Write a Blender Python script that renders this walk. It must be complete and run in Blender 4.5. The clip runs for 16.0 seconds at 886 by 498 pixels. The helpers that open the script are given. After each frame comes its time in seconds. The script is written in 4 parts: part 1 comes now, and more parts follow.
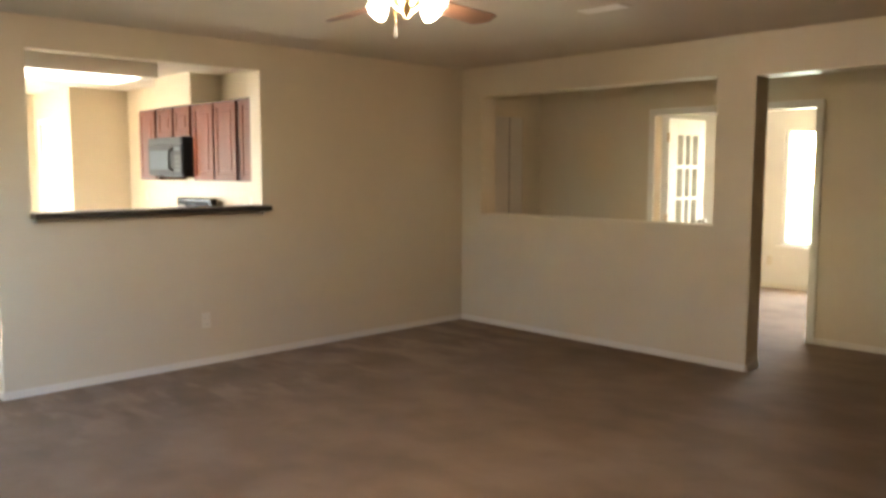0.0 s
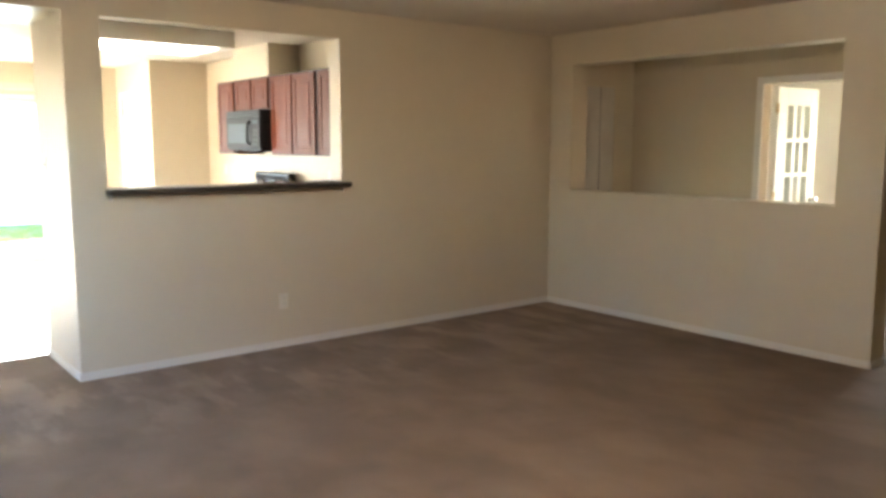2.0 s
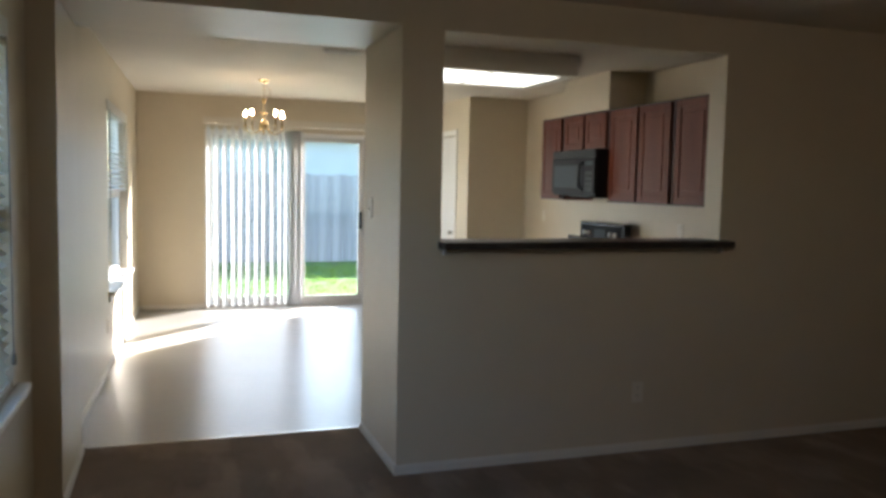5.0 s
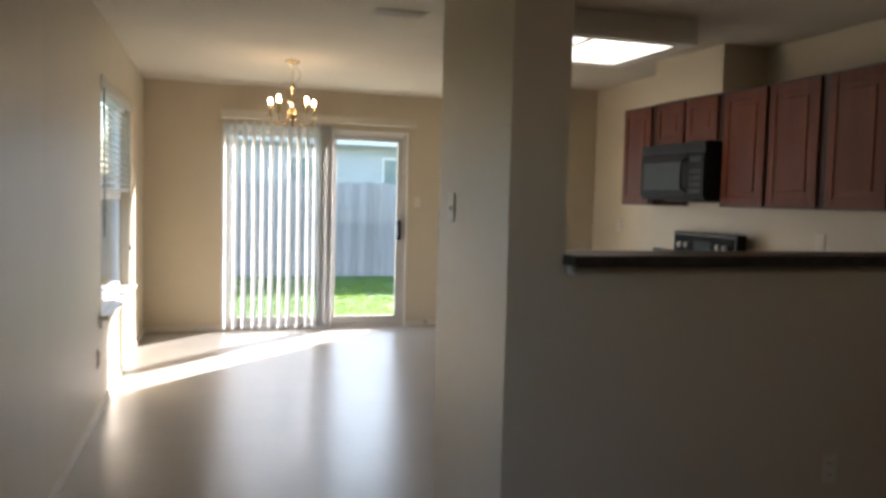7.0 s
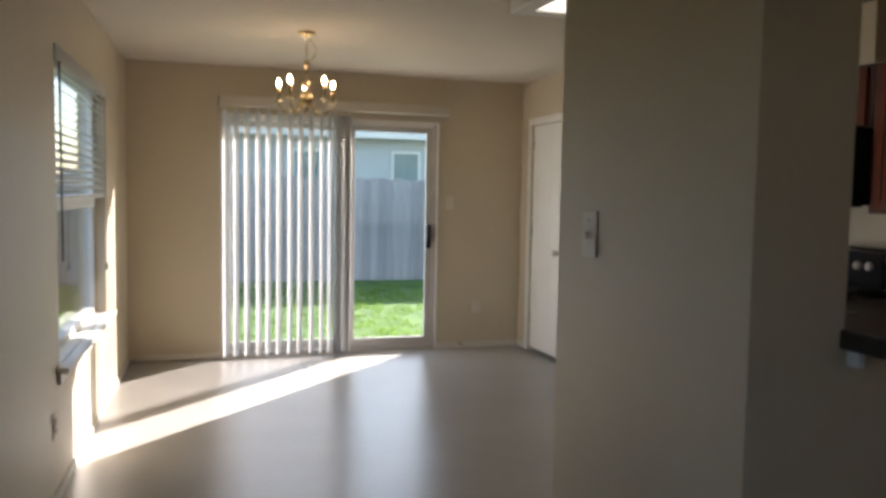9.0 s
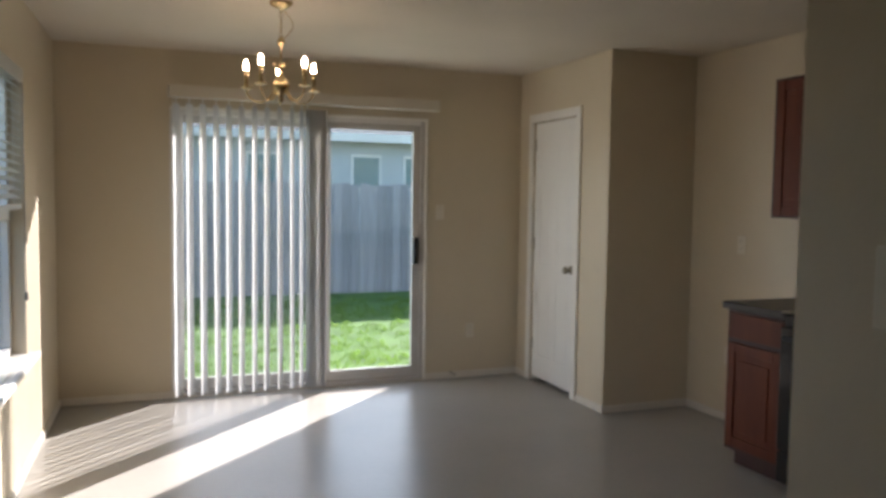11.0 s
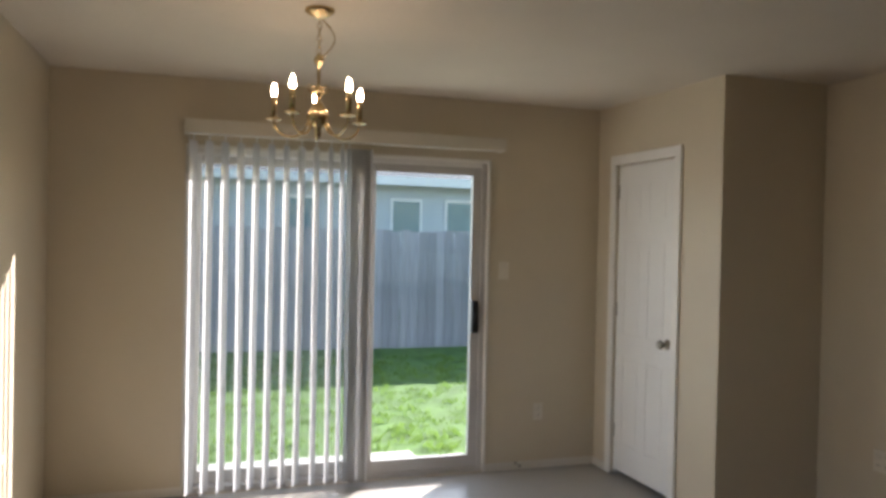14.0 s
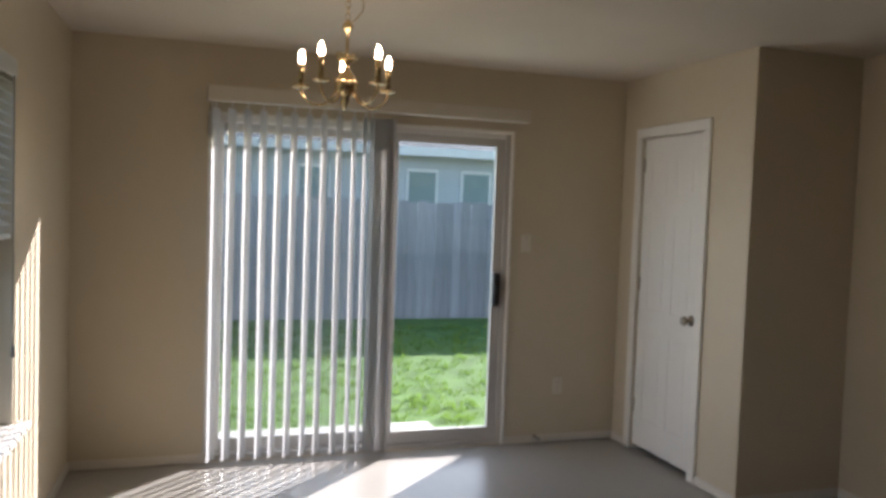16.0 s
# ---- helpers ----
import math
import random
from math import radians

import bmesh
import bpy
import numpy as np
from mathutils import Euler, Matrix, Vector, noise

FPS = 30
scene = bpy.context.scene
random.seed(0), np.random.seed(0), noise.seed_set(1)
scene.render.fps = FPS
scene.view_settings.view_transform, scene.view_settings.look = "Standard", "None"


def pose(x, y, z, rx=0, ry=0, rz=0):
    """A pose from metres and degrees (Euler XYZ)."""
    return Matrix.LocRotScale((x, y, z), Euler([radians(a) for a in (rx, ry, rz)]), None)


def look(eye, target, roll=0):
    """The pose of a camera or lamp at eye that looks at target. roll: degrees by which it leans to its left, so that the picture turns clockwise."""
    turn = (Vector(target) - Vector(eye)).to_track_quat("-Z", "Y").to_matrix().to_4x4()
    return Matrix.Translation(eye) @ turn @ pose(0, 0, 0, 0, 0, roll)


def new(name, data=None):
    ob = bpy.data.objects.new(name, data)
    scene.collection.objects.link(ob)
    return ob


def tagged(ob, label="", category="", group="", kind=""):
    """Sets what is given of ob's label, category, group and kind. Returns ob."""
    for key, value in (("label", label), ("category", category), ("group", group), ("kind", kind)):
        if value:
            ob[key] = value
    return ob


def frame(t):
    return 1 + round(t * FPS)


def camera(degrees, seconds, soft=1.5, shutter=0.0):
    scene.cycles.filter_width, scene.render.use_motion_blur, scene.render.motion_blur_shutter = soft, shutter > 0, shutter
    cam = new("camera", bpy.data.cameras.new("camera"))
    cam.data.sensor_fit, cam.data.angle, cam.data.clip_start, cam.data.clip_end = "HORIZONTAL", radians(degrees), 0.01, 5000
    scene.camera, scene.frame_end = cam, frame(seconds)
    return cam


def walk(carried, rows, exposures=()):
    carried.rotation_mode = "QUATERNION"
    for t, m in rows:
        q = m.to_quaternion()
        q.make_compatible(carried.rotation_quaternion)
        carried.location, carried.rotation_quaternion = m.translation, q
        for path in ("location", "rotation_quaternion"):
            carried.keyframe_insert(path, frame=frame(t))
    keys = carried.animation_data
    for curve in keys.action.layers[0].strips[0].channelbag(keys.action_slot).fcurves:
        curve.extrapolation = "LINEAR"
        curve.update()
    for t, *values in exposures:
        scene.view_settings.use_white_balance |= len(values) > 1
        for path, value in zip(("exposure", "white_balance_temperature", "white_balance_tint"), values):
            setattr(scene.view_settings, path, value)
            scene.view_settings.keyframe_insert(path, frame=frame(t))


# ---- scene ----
cam = camera(58.2, 16.0, soft=3.4, shutter=0.3)
PATH = [
    (0, (0.616, 1.459, 1.463), (1.998, 2.891, 1.268), 0.1),
    (0.5, (0.645, 1.526, 1.472), (2.023, 2.956, 1.234), 0.1),
    (1, (0.715, 1.602, 1.478), (2.083, 3.036, 1.204), -0.3),
    (1.5, (0.761, 1.698, 1.475), (2.081, 3.174, 1.195), -0.6),
    (2, (0.801, 1.811, 1.471), (2.040, 3.359, 1.209), 0.1),
    (2.5, (0.812, 1.953, 1.461), (1.953, 3.579, 1.228), 0.5),
    (3, (0.873, 2.244, 1.464), (1.908, 3.942, 1.254), 0.8),
    (3.5, (0.956, 2.493, 1.464), (1.865, 4.264, 1.273), 1.3),
    (4, (1.053, 2.722, 1.470), (1.834, 4.555, 1.293), 1.6),
    (4.5, (1.039, 2.964, 1.474), (1.737, 4.831, 1.308), 1.6),
    (5, (0.984, 3.169, 1.470), (1.627, 5.056, 1.311), 1.2),
    (7.5, (1.067, 4.864, 1.357), (1.669, 6.768, 1.233), 1.3),
    (8, (1.103, 5.208, 1.399), (1.693, 7.114, 1.261), 1.1),
    (8.5, (1.078, 5.515, 1.425), (1.681, 7.417, 1.280), 1.0),
    (9, (1.092, 5.788, 1.435), (1.699, 7.688, 1.291), 1.0),
    (11.3, (1.100, 6.941, 1.460), (1.836, 8.795, 1.328), 0.8),
    (11.5, (1.125, 7.020, 1.467), (1.868, 8.872, 1.334), 0.8),
    (12, (1.179, 7.133, 1.478), (1.944, 8.977, 1.356), 0.7),
    (12.5, (1.196, 7.310, 1.484), (1.946, 9.161, 1.391), 0.9),
    (13, (1.247, 7.489, 1.498), (1.940, 9.364, 1.438), 1.2),
    (13.5, (1.277, 7.697, 1.516), (1.933, 9.586, 1.484), 1.3),
    (14, (1.276, 7.810, 1.533), (1.917, 9.705, 1.507), 1.2),
    (14.5, (1.261, 7.837, 1.547), (1.890, 9.735, 1.502), 1.7),
    (15, (1.266, 7.866, 1.549), (1.884, 9.767, 1.483), 1.9),
    (15.5, (1.273, 7.875, 1.544), (1.878, 9.779, 1.458), 2.1),
    (16, (1.231, 7.867, 1.536), (1.843, 9.769, 1.436), 2.0),
]

EXPOSURES = [(0, 5.65, 6800, 14), (1.0, 6.0, 6700, 14), (1.5, 6.05, 6650, 13), (2.0, 5.7, 6250, 12), (2.5, 5.05, 5850, 10), (3.0, 4.3, 5600, 8), (3.5, 3.85, 5600, 7), (4.0, 3.5, 5650, 8), (5.0, 3.29, 5950, 12), (7.5, 2.83, 6350, 17), (9.0, 2.38, 6350, 17), (11.5, 2.1, 6100, 16), (14, 2.15, 6150, 17), (16, 1.9, 6050, 18)]
walk(cam, [(t, look(eye, target, roll)) for t, eye, target, roll in PATH], EXPOSURES)

# ---- plan, in metres ----
CEIL = 2.44
A0, A1 = 6.97, 7.12          # kitchen wall, front and back face
SOFFIT_Y = 7.75              # back of the deep header over the opening
WING0, WING1 = 2.05, 2.17    # wing wall beside the opening
B0, B1 = 6.19, 6.39          # half wall towards the hall
FAR = 12.68                  # wall of the sliding door
LIV_L, DIN_L, JAMB_L = 0.40, 0.612, 0.515
WEST_TURN = -1.97            # degrees by which the dining west wall runs out of square
CARPET_Y = 7.80
RANGE_X = 4.74
PANTRY_X, PANTRY_Y = 4.05, 11.37
HALL_X = 7.55
SOUTH = -0.7
SUN_EL, SUN_AZ = 23.0, 45.0

# ---- world and light ----
world = bpy.data.worlds.new("sky")
scene.world = world
world.use_nodes = True
wn = world.node_tree
sky = wn.nodes.new("ShaderNodeTexSky")
sky.sky_type = "NISHITA"
sky.sun_disc = False
sky.sun_elevation = radians(SUN_EL)
sky.sun_rotation = radians(SUN_AZ)
wn.links.new(sky.outputs[0], wn.nodes["Background"].inputs[0])
wn.nodes["Background"].inputs[1].default_value = 0.12

sun_data = bpy.data.lights.new("sun", "SUN")
sun_data.energy = 5.0
sun_data.angle = radians(0.5)
sun_data.color = (1.0, 0.95, 0.88)
sun = new("sun", sun_data)
_d = Vector((math.sin(radians(SUN_AZ)) * math.cos(radians(SUN_EL)), math.cos(radians(SUN_AZ)) * math.cos(radians(SUN_EL)), math.sin(radians(SUN_EL))))
sun.matrix_world = look(_d * 40, (0, 0, 0))


def point_lamp(name, at, watts, radius, color):
    data = bpy.data.lights.new(name, "POINT")
    data.energy, data.shadow_soft_size, data.color = watts, radius, color
    ob = new(name, data)
    ob.location = at
    return ob


bed_data = bpy.data.lights.new("bedroom_daylight", "AREA")
bed_data.shape, bed_data.size, bed_data.size_y = "RECTANGLE", 1.3, 1.4
bed_data.energy, bed_data.color = 1.9, (0.95, 0.98, 1.0)
bed_light = new("bedroom_daylight", bed_data)
door_data = bpy.data.lights.new("patio_door_daylight", "AREA")
door_data.shape, door_data.size, door_data.size_y = "RECTANGLE", 1.75, 1.85
door_data.energy, door_data.color = 2.6, (0.92, 0.97, 1.0)
door_light = new("patio_door_daylight", door_data)
door_light.matrix_world = look((2.28, FAR + 0.128, 1.0), (2.28, FAR - 1.0, 1.0))
bed_light.matrix_world = look((10.70, 4.965, 1.26), (9.0, 4.965, 1.26))


# ---- materials ----
def material(name, color, rough=0.6, metal=0.0, vary=0.06, scale=3.0, fine=60.0, bump=0.0, bump_scale=200.0, tint=None, spec=0.5, coat=0.0, stretch=(1, 1, 1), random_shade=0.0):
    m = bpy.data.materials.new(name)
    m.use_nodes = True
    nt = m.node_tree
    b = nt.nodes["Principled BSDF"]
    b.inputs["Roughness"].default_value = rough
    b.inputs["Metallic"].default_value = metal
    b.inputs["Specular IOR Level"].default_value = spec
    b.inputs["Coat Weight"].default_value = coat
    tc = nt.nodes.new("ShaderNodeTexCoord")
    mp = nt.nodes.new("ShaderNodeMapping")
    mp.inputs["Scale"].default_value = stretch
    nt.links.new(tc.outputs["Object"], mp.inputs[0])
    big = nt.nodes.new("ShaderNodeTexNoise")
    big.inputs["Scale"].default_value = scale
    big.inputs["Detail"].default_value = 4
    small = nt.nodes.new("ShaderNodeTexNoise")
    small.inputs["Scale"].default_value = fine
    small.inputs["Detail"].default_value = 3
    for n in (big, small):
        nt.links.new(mp.outputs[0], n.inputs["Vector"])
    add = nt.nodes.new("ShaderNodeMath")
    add.operation = "MULTIPLY_ADD"
    add.inputs[1].default_value = 0.4
    nt.links.new(small.outputs[0], add.inputs[0])
    nt.links.new(big.outputs[0], add.inputs[2])
    rng = nt.nodes.new("ShaderNodeMapRange")
    rng.inputs["From Min"].default_value, rng.inputs["From Max"].default_value = 0.35, 1.05
    nt.links.new(add.outputs[0], rng.inputs["Value"])
    mix = nt.nodes.new("ShaderNodeMix")
    mix.data_type = "RGBA"
    dark = tint or tuple(c * (1 - 2 * vary) for c in color)
    light = tuple(min(1, c * (1 + vary)) for c in color)
    mix.inputs[6].default_value = (*dark, 1)
    mix.inputs[7].default_value = (*light, 1)
    nt.links.new(rng.outputs[0], mix.inputs[0])
    out = mix.outputs[2]
    if random_shade:
        oi = nt.nodes.new("ShaderNodeObjectInfo")
        hs = nt.nodes.new("ShaderNodeHueSaturation")
        mr = nt.nodes.new("ShaderNodeMapRange")
        mr.inputs["To Min"].default_value, mr.inputs["To Max"].default_value = 1 - random_shade, 1 + random_shade
        nt.links.new(oi.outputs["Random"], mr.inputs["Value"])
        nt.links.new(mr.outputs[0], hs.inputs["Value"])
        nt.links.new(out, hs.inputs["Color"])
        out = hs.outputs[0]
    nt.links.new(out, b.inputs["Base Color"])
    if bump:
        bn = nt.nodes.new("ShaderNodeTexNoise")
        bn.inputs["Scale"].default_value = bump_scale
        bn.inputs["Detail"].default_value = 4
        nt.links.new(mp.outputs[0], bn.inputs["Vector"])
        bp = nt.nodes.new("ShaderNodeBump")
        bp.inputs["Strength"].default_value = bump
        bp.inputs["Distance"].default_value = 0.01
        nt.links.new(bn.outputs[0], bp.inputs["Height"])
        nt.links.new(bp.outputs[0], b.inputs["Normal"])
    return m


def glow(name, color, strength):
    m = bpy.data.materials.new(name)
    m.use_nodes = True
    b = m.node_tree.nodes["Principled BSDF"]
    b.inputs["Base Color"].default_value = (*[min(c, 0.9) for c in color], 1)
    b.inputs["Emission Color"].default_value = (*color, 1)
    b.inputs["Emission Strength"].default_value = strength
    return m


def screen_mesh(name, share, color):
    """Fine woven mesh that lets part of the light straight through."""
    m = bpy.data.materials.new(name)
    m.use_nodes = True
    nt = m.node_tree
    b = nt.nodes["Principled BSDF"]
    b.inputs["Base Color"].default_value = (*color, 1)
    b.inputs["Roughness"].default_value = 0.8
    tr = nt.nodes.new("ShaderNodeBsdfTransparent")
    mx = nt.nodes.new("ShaderNodeMixShader")
    mx.inputs[0].default_value = share
    nt.links.new(b.outputs[0], mx.inputs[1])
    nt.links.new(tr.outputs[0], mx.inputs[2])
    nt.links.new(mx.outputs[0], nt.nodes["Material Output"].inputs["Surface"])
    return m


def glass(name, tint=(0.95, 0.98, 0.97)):
    m = bpy.data.materials.new(name)
    m.use_nodes = True
    nt = m.node_tree
    nt.nodes.remove(nt.nodes["Principled BSDF"])
    tr = nt.nodes.new("ShaderNodeBsdfTransparent")
    tr.inputs[0].default_value = (*tint, 1)
    gl = nt.nodes.new("ShaderNodeBsdfGlossy")
    gl.inputs["Roughness"].default_value = 0.02
    lw = nt.nodes.new("ShaderNodeLayerWeight")
    lw.inputs["Blend"].default_value = 0.5
    pw = nt.nodes.new("ShaderNodeMath")
    pw.operation = "POWER"
    pw.inputs[1].default_value = 4.0
    nt.links.new(lw.outputs["Facing"], pw.inputs[0])
    fr = nt.nodes.new("ShaderNodeMath")
    fr.operation = "MULTIPLY_ADD"
    fr.inputs[1].default_value, fr.inputs[2].default_value = 0.9, 0.03
    nt.links.new(pw.outputs[0], fr.inputs[0])
    mx = nt.nodes.new("ShaderNodeMixShader")
    nt.links.new(fr.outputs[0], mx.inputs[0])
    nt.links.new(tr.outputs[0], mx.inputs[1])
    nt.links.new(gl.outputs[0], mx.inputs[2])
    nt.links.new(mx.outputs[0], nt.nodes["Material Output"].inputs["Surface"])
    return m


M_WALL = material("beige_wall_paint", (0.607, 0.521, 0.380), 0.42, vary=0.03, scale=1.3, fine=9, bump=0.12, bump_scale=60, spec=0.5)
M_CEIL = material("ceiling_texture", (0.65, 0.578, 0.475), 0.85, vary=0.03, scale=2, fine=40, bump=0.35, bump_scale=55, spec=0.2)
M_TRIM = material("white_trim_paint", (0.80, 0.77, 0.71), 0.4, vary=0.03, scale=4, fine=30, bump=0.02)
M_CREAM = material("cream_bedroom_paint", (0.74, 0.71, 0.66), 0.7, vary=0.025, scale=1.3, fine=9, bump=0.10, bump_scale=90, spec=0.3)
M_BASE = material("baseboard_paint", (0.69, 0.64, 0.555), 0.4, vary=0.03, scale=4, fine=30, bump=0.02)
M_DOOR = material("white_door_paint", (0.78, 0.76, 0.71), 0.42, vary=0.025, scale=2.5, fine=25, bump=0.03, bump_scale=60)


def carpet_material():
    m = material("brown_carpet", (0.285, 0.208, 0.148), 0.95, vary=0.13, scale=1.4, fine=170, bump=0.9, bump_scale=420, spec=0.1)
    nt = m.node_tree
    b = nt.nodes["Principled BSDF"]
    old = b.inputs["Base Color"].links[0].from_socket
    tc = nt.nodes.new("ShaderNodeTexCoord")
    mp = nt.nodes.new("ShaderNodeMapping")
    mp.inputs["Rotation"].default_value = (0, 0, radians(24))
    mp.inputs["Scale"].default_value = (1.4, 1.0, 1)
    nt.links.new(tc.outputs["Object"], mp.inputs[0])
    n = nt.nodes.new("ShaderNodeTexNoise")
    n.inputs["Scale"].default_value, n.inputs["Detail"].default_value = 2.3, 6
    n.inputs["Distortion"].default_value = 0.15
    nt.links.new(mp.outputs[0], n.inputs["Vector"])
    mr = nt.nodes.new("ShaderNodeMapRange")
    mr.inputs["From Min"].default_value, mr.inputs["From Max"].default_value = 0.38, 0.62
    mr.inputs["To Min"].default_value, mr.inputs["To Max"].default_value = 0.92, 1.11
    nt.links.new(n.outputs[0], mr.inputs["Value"])
    hs = nt.nodes.new("ShaderNodeHueSaturation")
    nt.links.new(mr.outputs[0], hs.inputs["Value"])
    nt.links.new(old, hs.inputs["Color"])
    # paler slanting streaks that come in towards the kitchen wall
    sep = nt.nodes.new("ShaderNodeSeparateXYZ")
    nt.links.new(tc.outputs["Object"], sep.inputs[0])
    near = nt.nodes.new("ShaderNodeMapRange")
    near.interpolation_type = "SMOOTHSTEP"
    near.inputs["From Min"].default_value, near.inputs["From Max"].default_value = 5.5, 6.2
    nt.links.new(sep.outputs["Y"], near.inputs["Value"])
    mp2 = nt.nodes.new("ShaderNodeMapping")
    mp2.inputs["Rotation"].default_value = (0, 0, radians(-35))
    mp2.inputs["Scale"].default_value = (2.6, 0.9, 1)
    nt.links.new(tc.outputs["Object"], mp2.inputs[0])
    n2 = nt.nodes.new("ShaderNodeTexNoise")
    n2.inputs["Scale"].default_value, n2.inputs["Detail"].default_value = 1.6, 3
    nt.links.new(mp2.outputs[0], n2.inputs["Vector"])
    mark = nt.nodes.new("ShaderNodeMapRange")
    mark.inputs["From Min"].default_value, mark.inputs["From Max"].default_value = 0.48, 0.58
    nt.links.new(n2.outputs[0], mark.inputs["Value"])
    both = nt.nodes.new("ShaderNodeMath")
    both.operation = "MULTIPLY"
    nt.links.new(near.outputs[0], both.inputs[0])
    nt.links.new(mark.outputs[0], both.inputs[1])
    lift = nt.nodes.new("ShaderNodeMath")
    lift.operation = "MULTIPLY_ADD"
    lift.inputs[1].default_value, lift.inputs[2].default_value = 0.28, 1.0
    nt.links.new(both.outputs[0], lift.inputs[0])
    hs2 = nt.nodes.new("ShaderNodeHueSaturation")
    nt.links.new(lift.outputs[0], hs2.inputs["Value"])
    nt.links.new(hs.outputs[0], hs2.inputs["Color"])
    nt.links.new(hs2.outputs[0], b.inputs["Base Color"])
    return m


M_CARPET = carpet_material()
M_LINO = material("sheet_vinyl", (0.375, 0.352, 0.312), 0.30, vary=0.06, scale=1.8, fine=22, bump=0.06, bump_scale=35, spec=0.33)
M_CHERRY = material("cherry_wood", (0.135, 0.034, 0.015), 0.46, vary=0.22, scale=2.2, fine=24, bump=0.04, bump_scale=60, stretch=(6, 6, 0.7), spec=0.22)
M_CHERRY_DARK = material("dark_cherry_stain", (0.05, 0.012, 0.009), 0.45, vary=0.2, scale=3, fine=30, stretch=(6, 6, 0.7))
M_COUNTER = material("dark_laminate", (0.045, 0.037, 0.030), 0.38, vary=0.3, scale=18, fine=160, bump=0.02, spec=0.3)
M_BLACK = material("black_enamel", (0.012, 0.012, 0.013), 0.12, spec=0.35, vary=0.1, scale=5, fine=40)
M_MW = material("black_satin_plastic", (0.014, 0.014, 0.016), 0.5, spec=0.12, vary=0.1, scale=5, fine=40)
M_PANELGREY = material("dark_control_panel", (0.012, 0.012, 0.014), 0.5, 0.0, spec=0.06, vary=0.1, scale=6, fine=60)
M_KNOB = material("grey_knob_plastic", (0.50, 0.50, 0.51), 0.45, vary=0.1, scale=5, fine=60)
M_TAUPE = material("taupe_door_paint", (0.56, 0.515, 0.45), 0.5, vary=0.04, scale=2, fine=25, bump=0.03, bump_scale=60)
M_BLACK_MATT = material("black_plastic", (0.02, 0.02, 0.021), 0.5, vary=0.15, scale=5, fine=60)
M_GLASS_DARK = material("smoked_oven_glass", (0.014, 0.015, 0.016), 0.05, vary=0.1, scale=3, fine=30)
M_MW_WINDOW = material("microwave_window", (0.05, 0.062, 0.07), 0.5, spec=0.15, vary=0.08, scale=4, fine=90)
M_BRASS = material("polished_brass", (0.70, 0.53, 0.29), 0.18, 1.0, vary=0.08, scale=12, fine=60)
M_NICKEL = material("aged_nickel", (0.42, 0.38, 0.32), 0.28, 1.0, vary=0.1, scale=20, fine=80)
M_PLATE = material("almond_plastic", (0.68, 0.62, 0.51), 0.4, vary=0.03, scale=8, fine=50)
M_SLOT = material("dark_slot", (0.03, 0.028, 0.025), 0.6, vary=0.1)
M_VINYL = material("white_vinyl_frame", (0.72, 0.70, 0.66), 0.42, vary=0.04, scale=4, fine=40)
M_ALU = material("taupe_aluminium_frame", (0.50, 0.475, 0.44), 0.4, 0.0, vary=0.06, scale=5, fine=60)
M_VANE = material("pvc_vane", (0.72, 0.715, 0.71), 0.45, vary=0.03, scale=3, fine=60)


def let_light_through(m, share, color=(0.75, 0.77, 0.78)):
    """Thin plastic that passes some of the light that falls on its far side."""
    nt = m.node_tree
    tl = nt.nodes.new("ShaderNodeBsdfTranslucent")
    tl.inputs[0].default_value = (*color, 1)
    mx = nt.nodes.new("ShaderNodeMixShader")
    mx.inputs[0].default_value = share
    nt.links.new(nt.nodes["Principled BSDF"].outputs[0], mx.inputs[1])
    nt.links.new(tl.outputs[0], mx.inputs[2])
    nt.links.new(mx.outputs[0], nt.nodes["Material Output"].inputs["Surface"])


let_light_through(M_VANE, 0.04)
M_VALANCE = material("cream_valance", (0.62, 0.565, 0.465), 0.5, vary=0.03, scale=3, fine=40)
M_SLAT = material("blind_slat", (0.80, 0.78, 0.73), 0.5, vary=0.03, scale=3, fine=60)
let_light_through(M_SLAT, 0.45, (0.75, 0.74, 0.70))
M_CORD = material("blind_cord", (0.16, 0.14, 0.12), 0.7, vary=0.1)
M_BLADE = material("walnut_fan_blade", (0.115, 0.062, 0.038), 0.4, vary=0.2, scale=4, fine=40, stretch=(1, 8, 1))
M_GRASS = material("lawn", (0.12, 0.20, 0.055), 0.9, vary=0.34, scale=5, fine=35, bump=0.25, bump_scale=60, spec=0.1, random_shade=0.0)
M_BLADEG = material("grass_blade", (0.16, 0.26, 0.06), 0.7, vary=0.3, scale=3, fine=20, spec=0.2)
let_light_through(M_BLADEG, 0.35, (0.20, 0.32, 0.06))
M_CONCRETE = material("patio_concrete", (0.47, 0.45, 0.41), 0.85, vary=0.1, scale=3, fine=50, bump=0.2, bump_scale=120)
M_FENCE = material("weathered_fence_board", (0.30, 0.305, 0.335), 0.85, vary=0.2, scale=2.5, fine=30, bump=0.3, bump_scale=40, stretch=(8, 8, 0.6), random_shade=0.18)
M_SIDING = material("grey_house_siding", (0.40, 0.44, 0.46), 0.8, vary=0.06, scale=2, fine=20, bump=0.1, bump_scale=20)
M_ROOF = material("asphalt_shingle", (0.16, 0.15, 0.145), 0.9, vary=0.2, scale=3, fine=40, bump=0.4, bump_scale=30)
M_HOUSE_TRIM = material("house_trim", (0.62, 0.63, 0.62), 0.6, vary=0.05)
M_PANE = glass("clear_glass")
M_SCREEN = screen_mesh("grey_insect_screen", 0.72, (0.10, 0.105, 0.11))
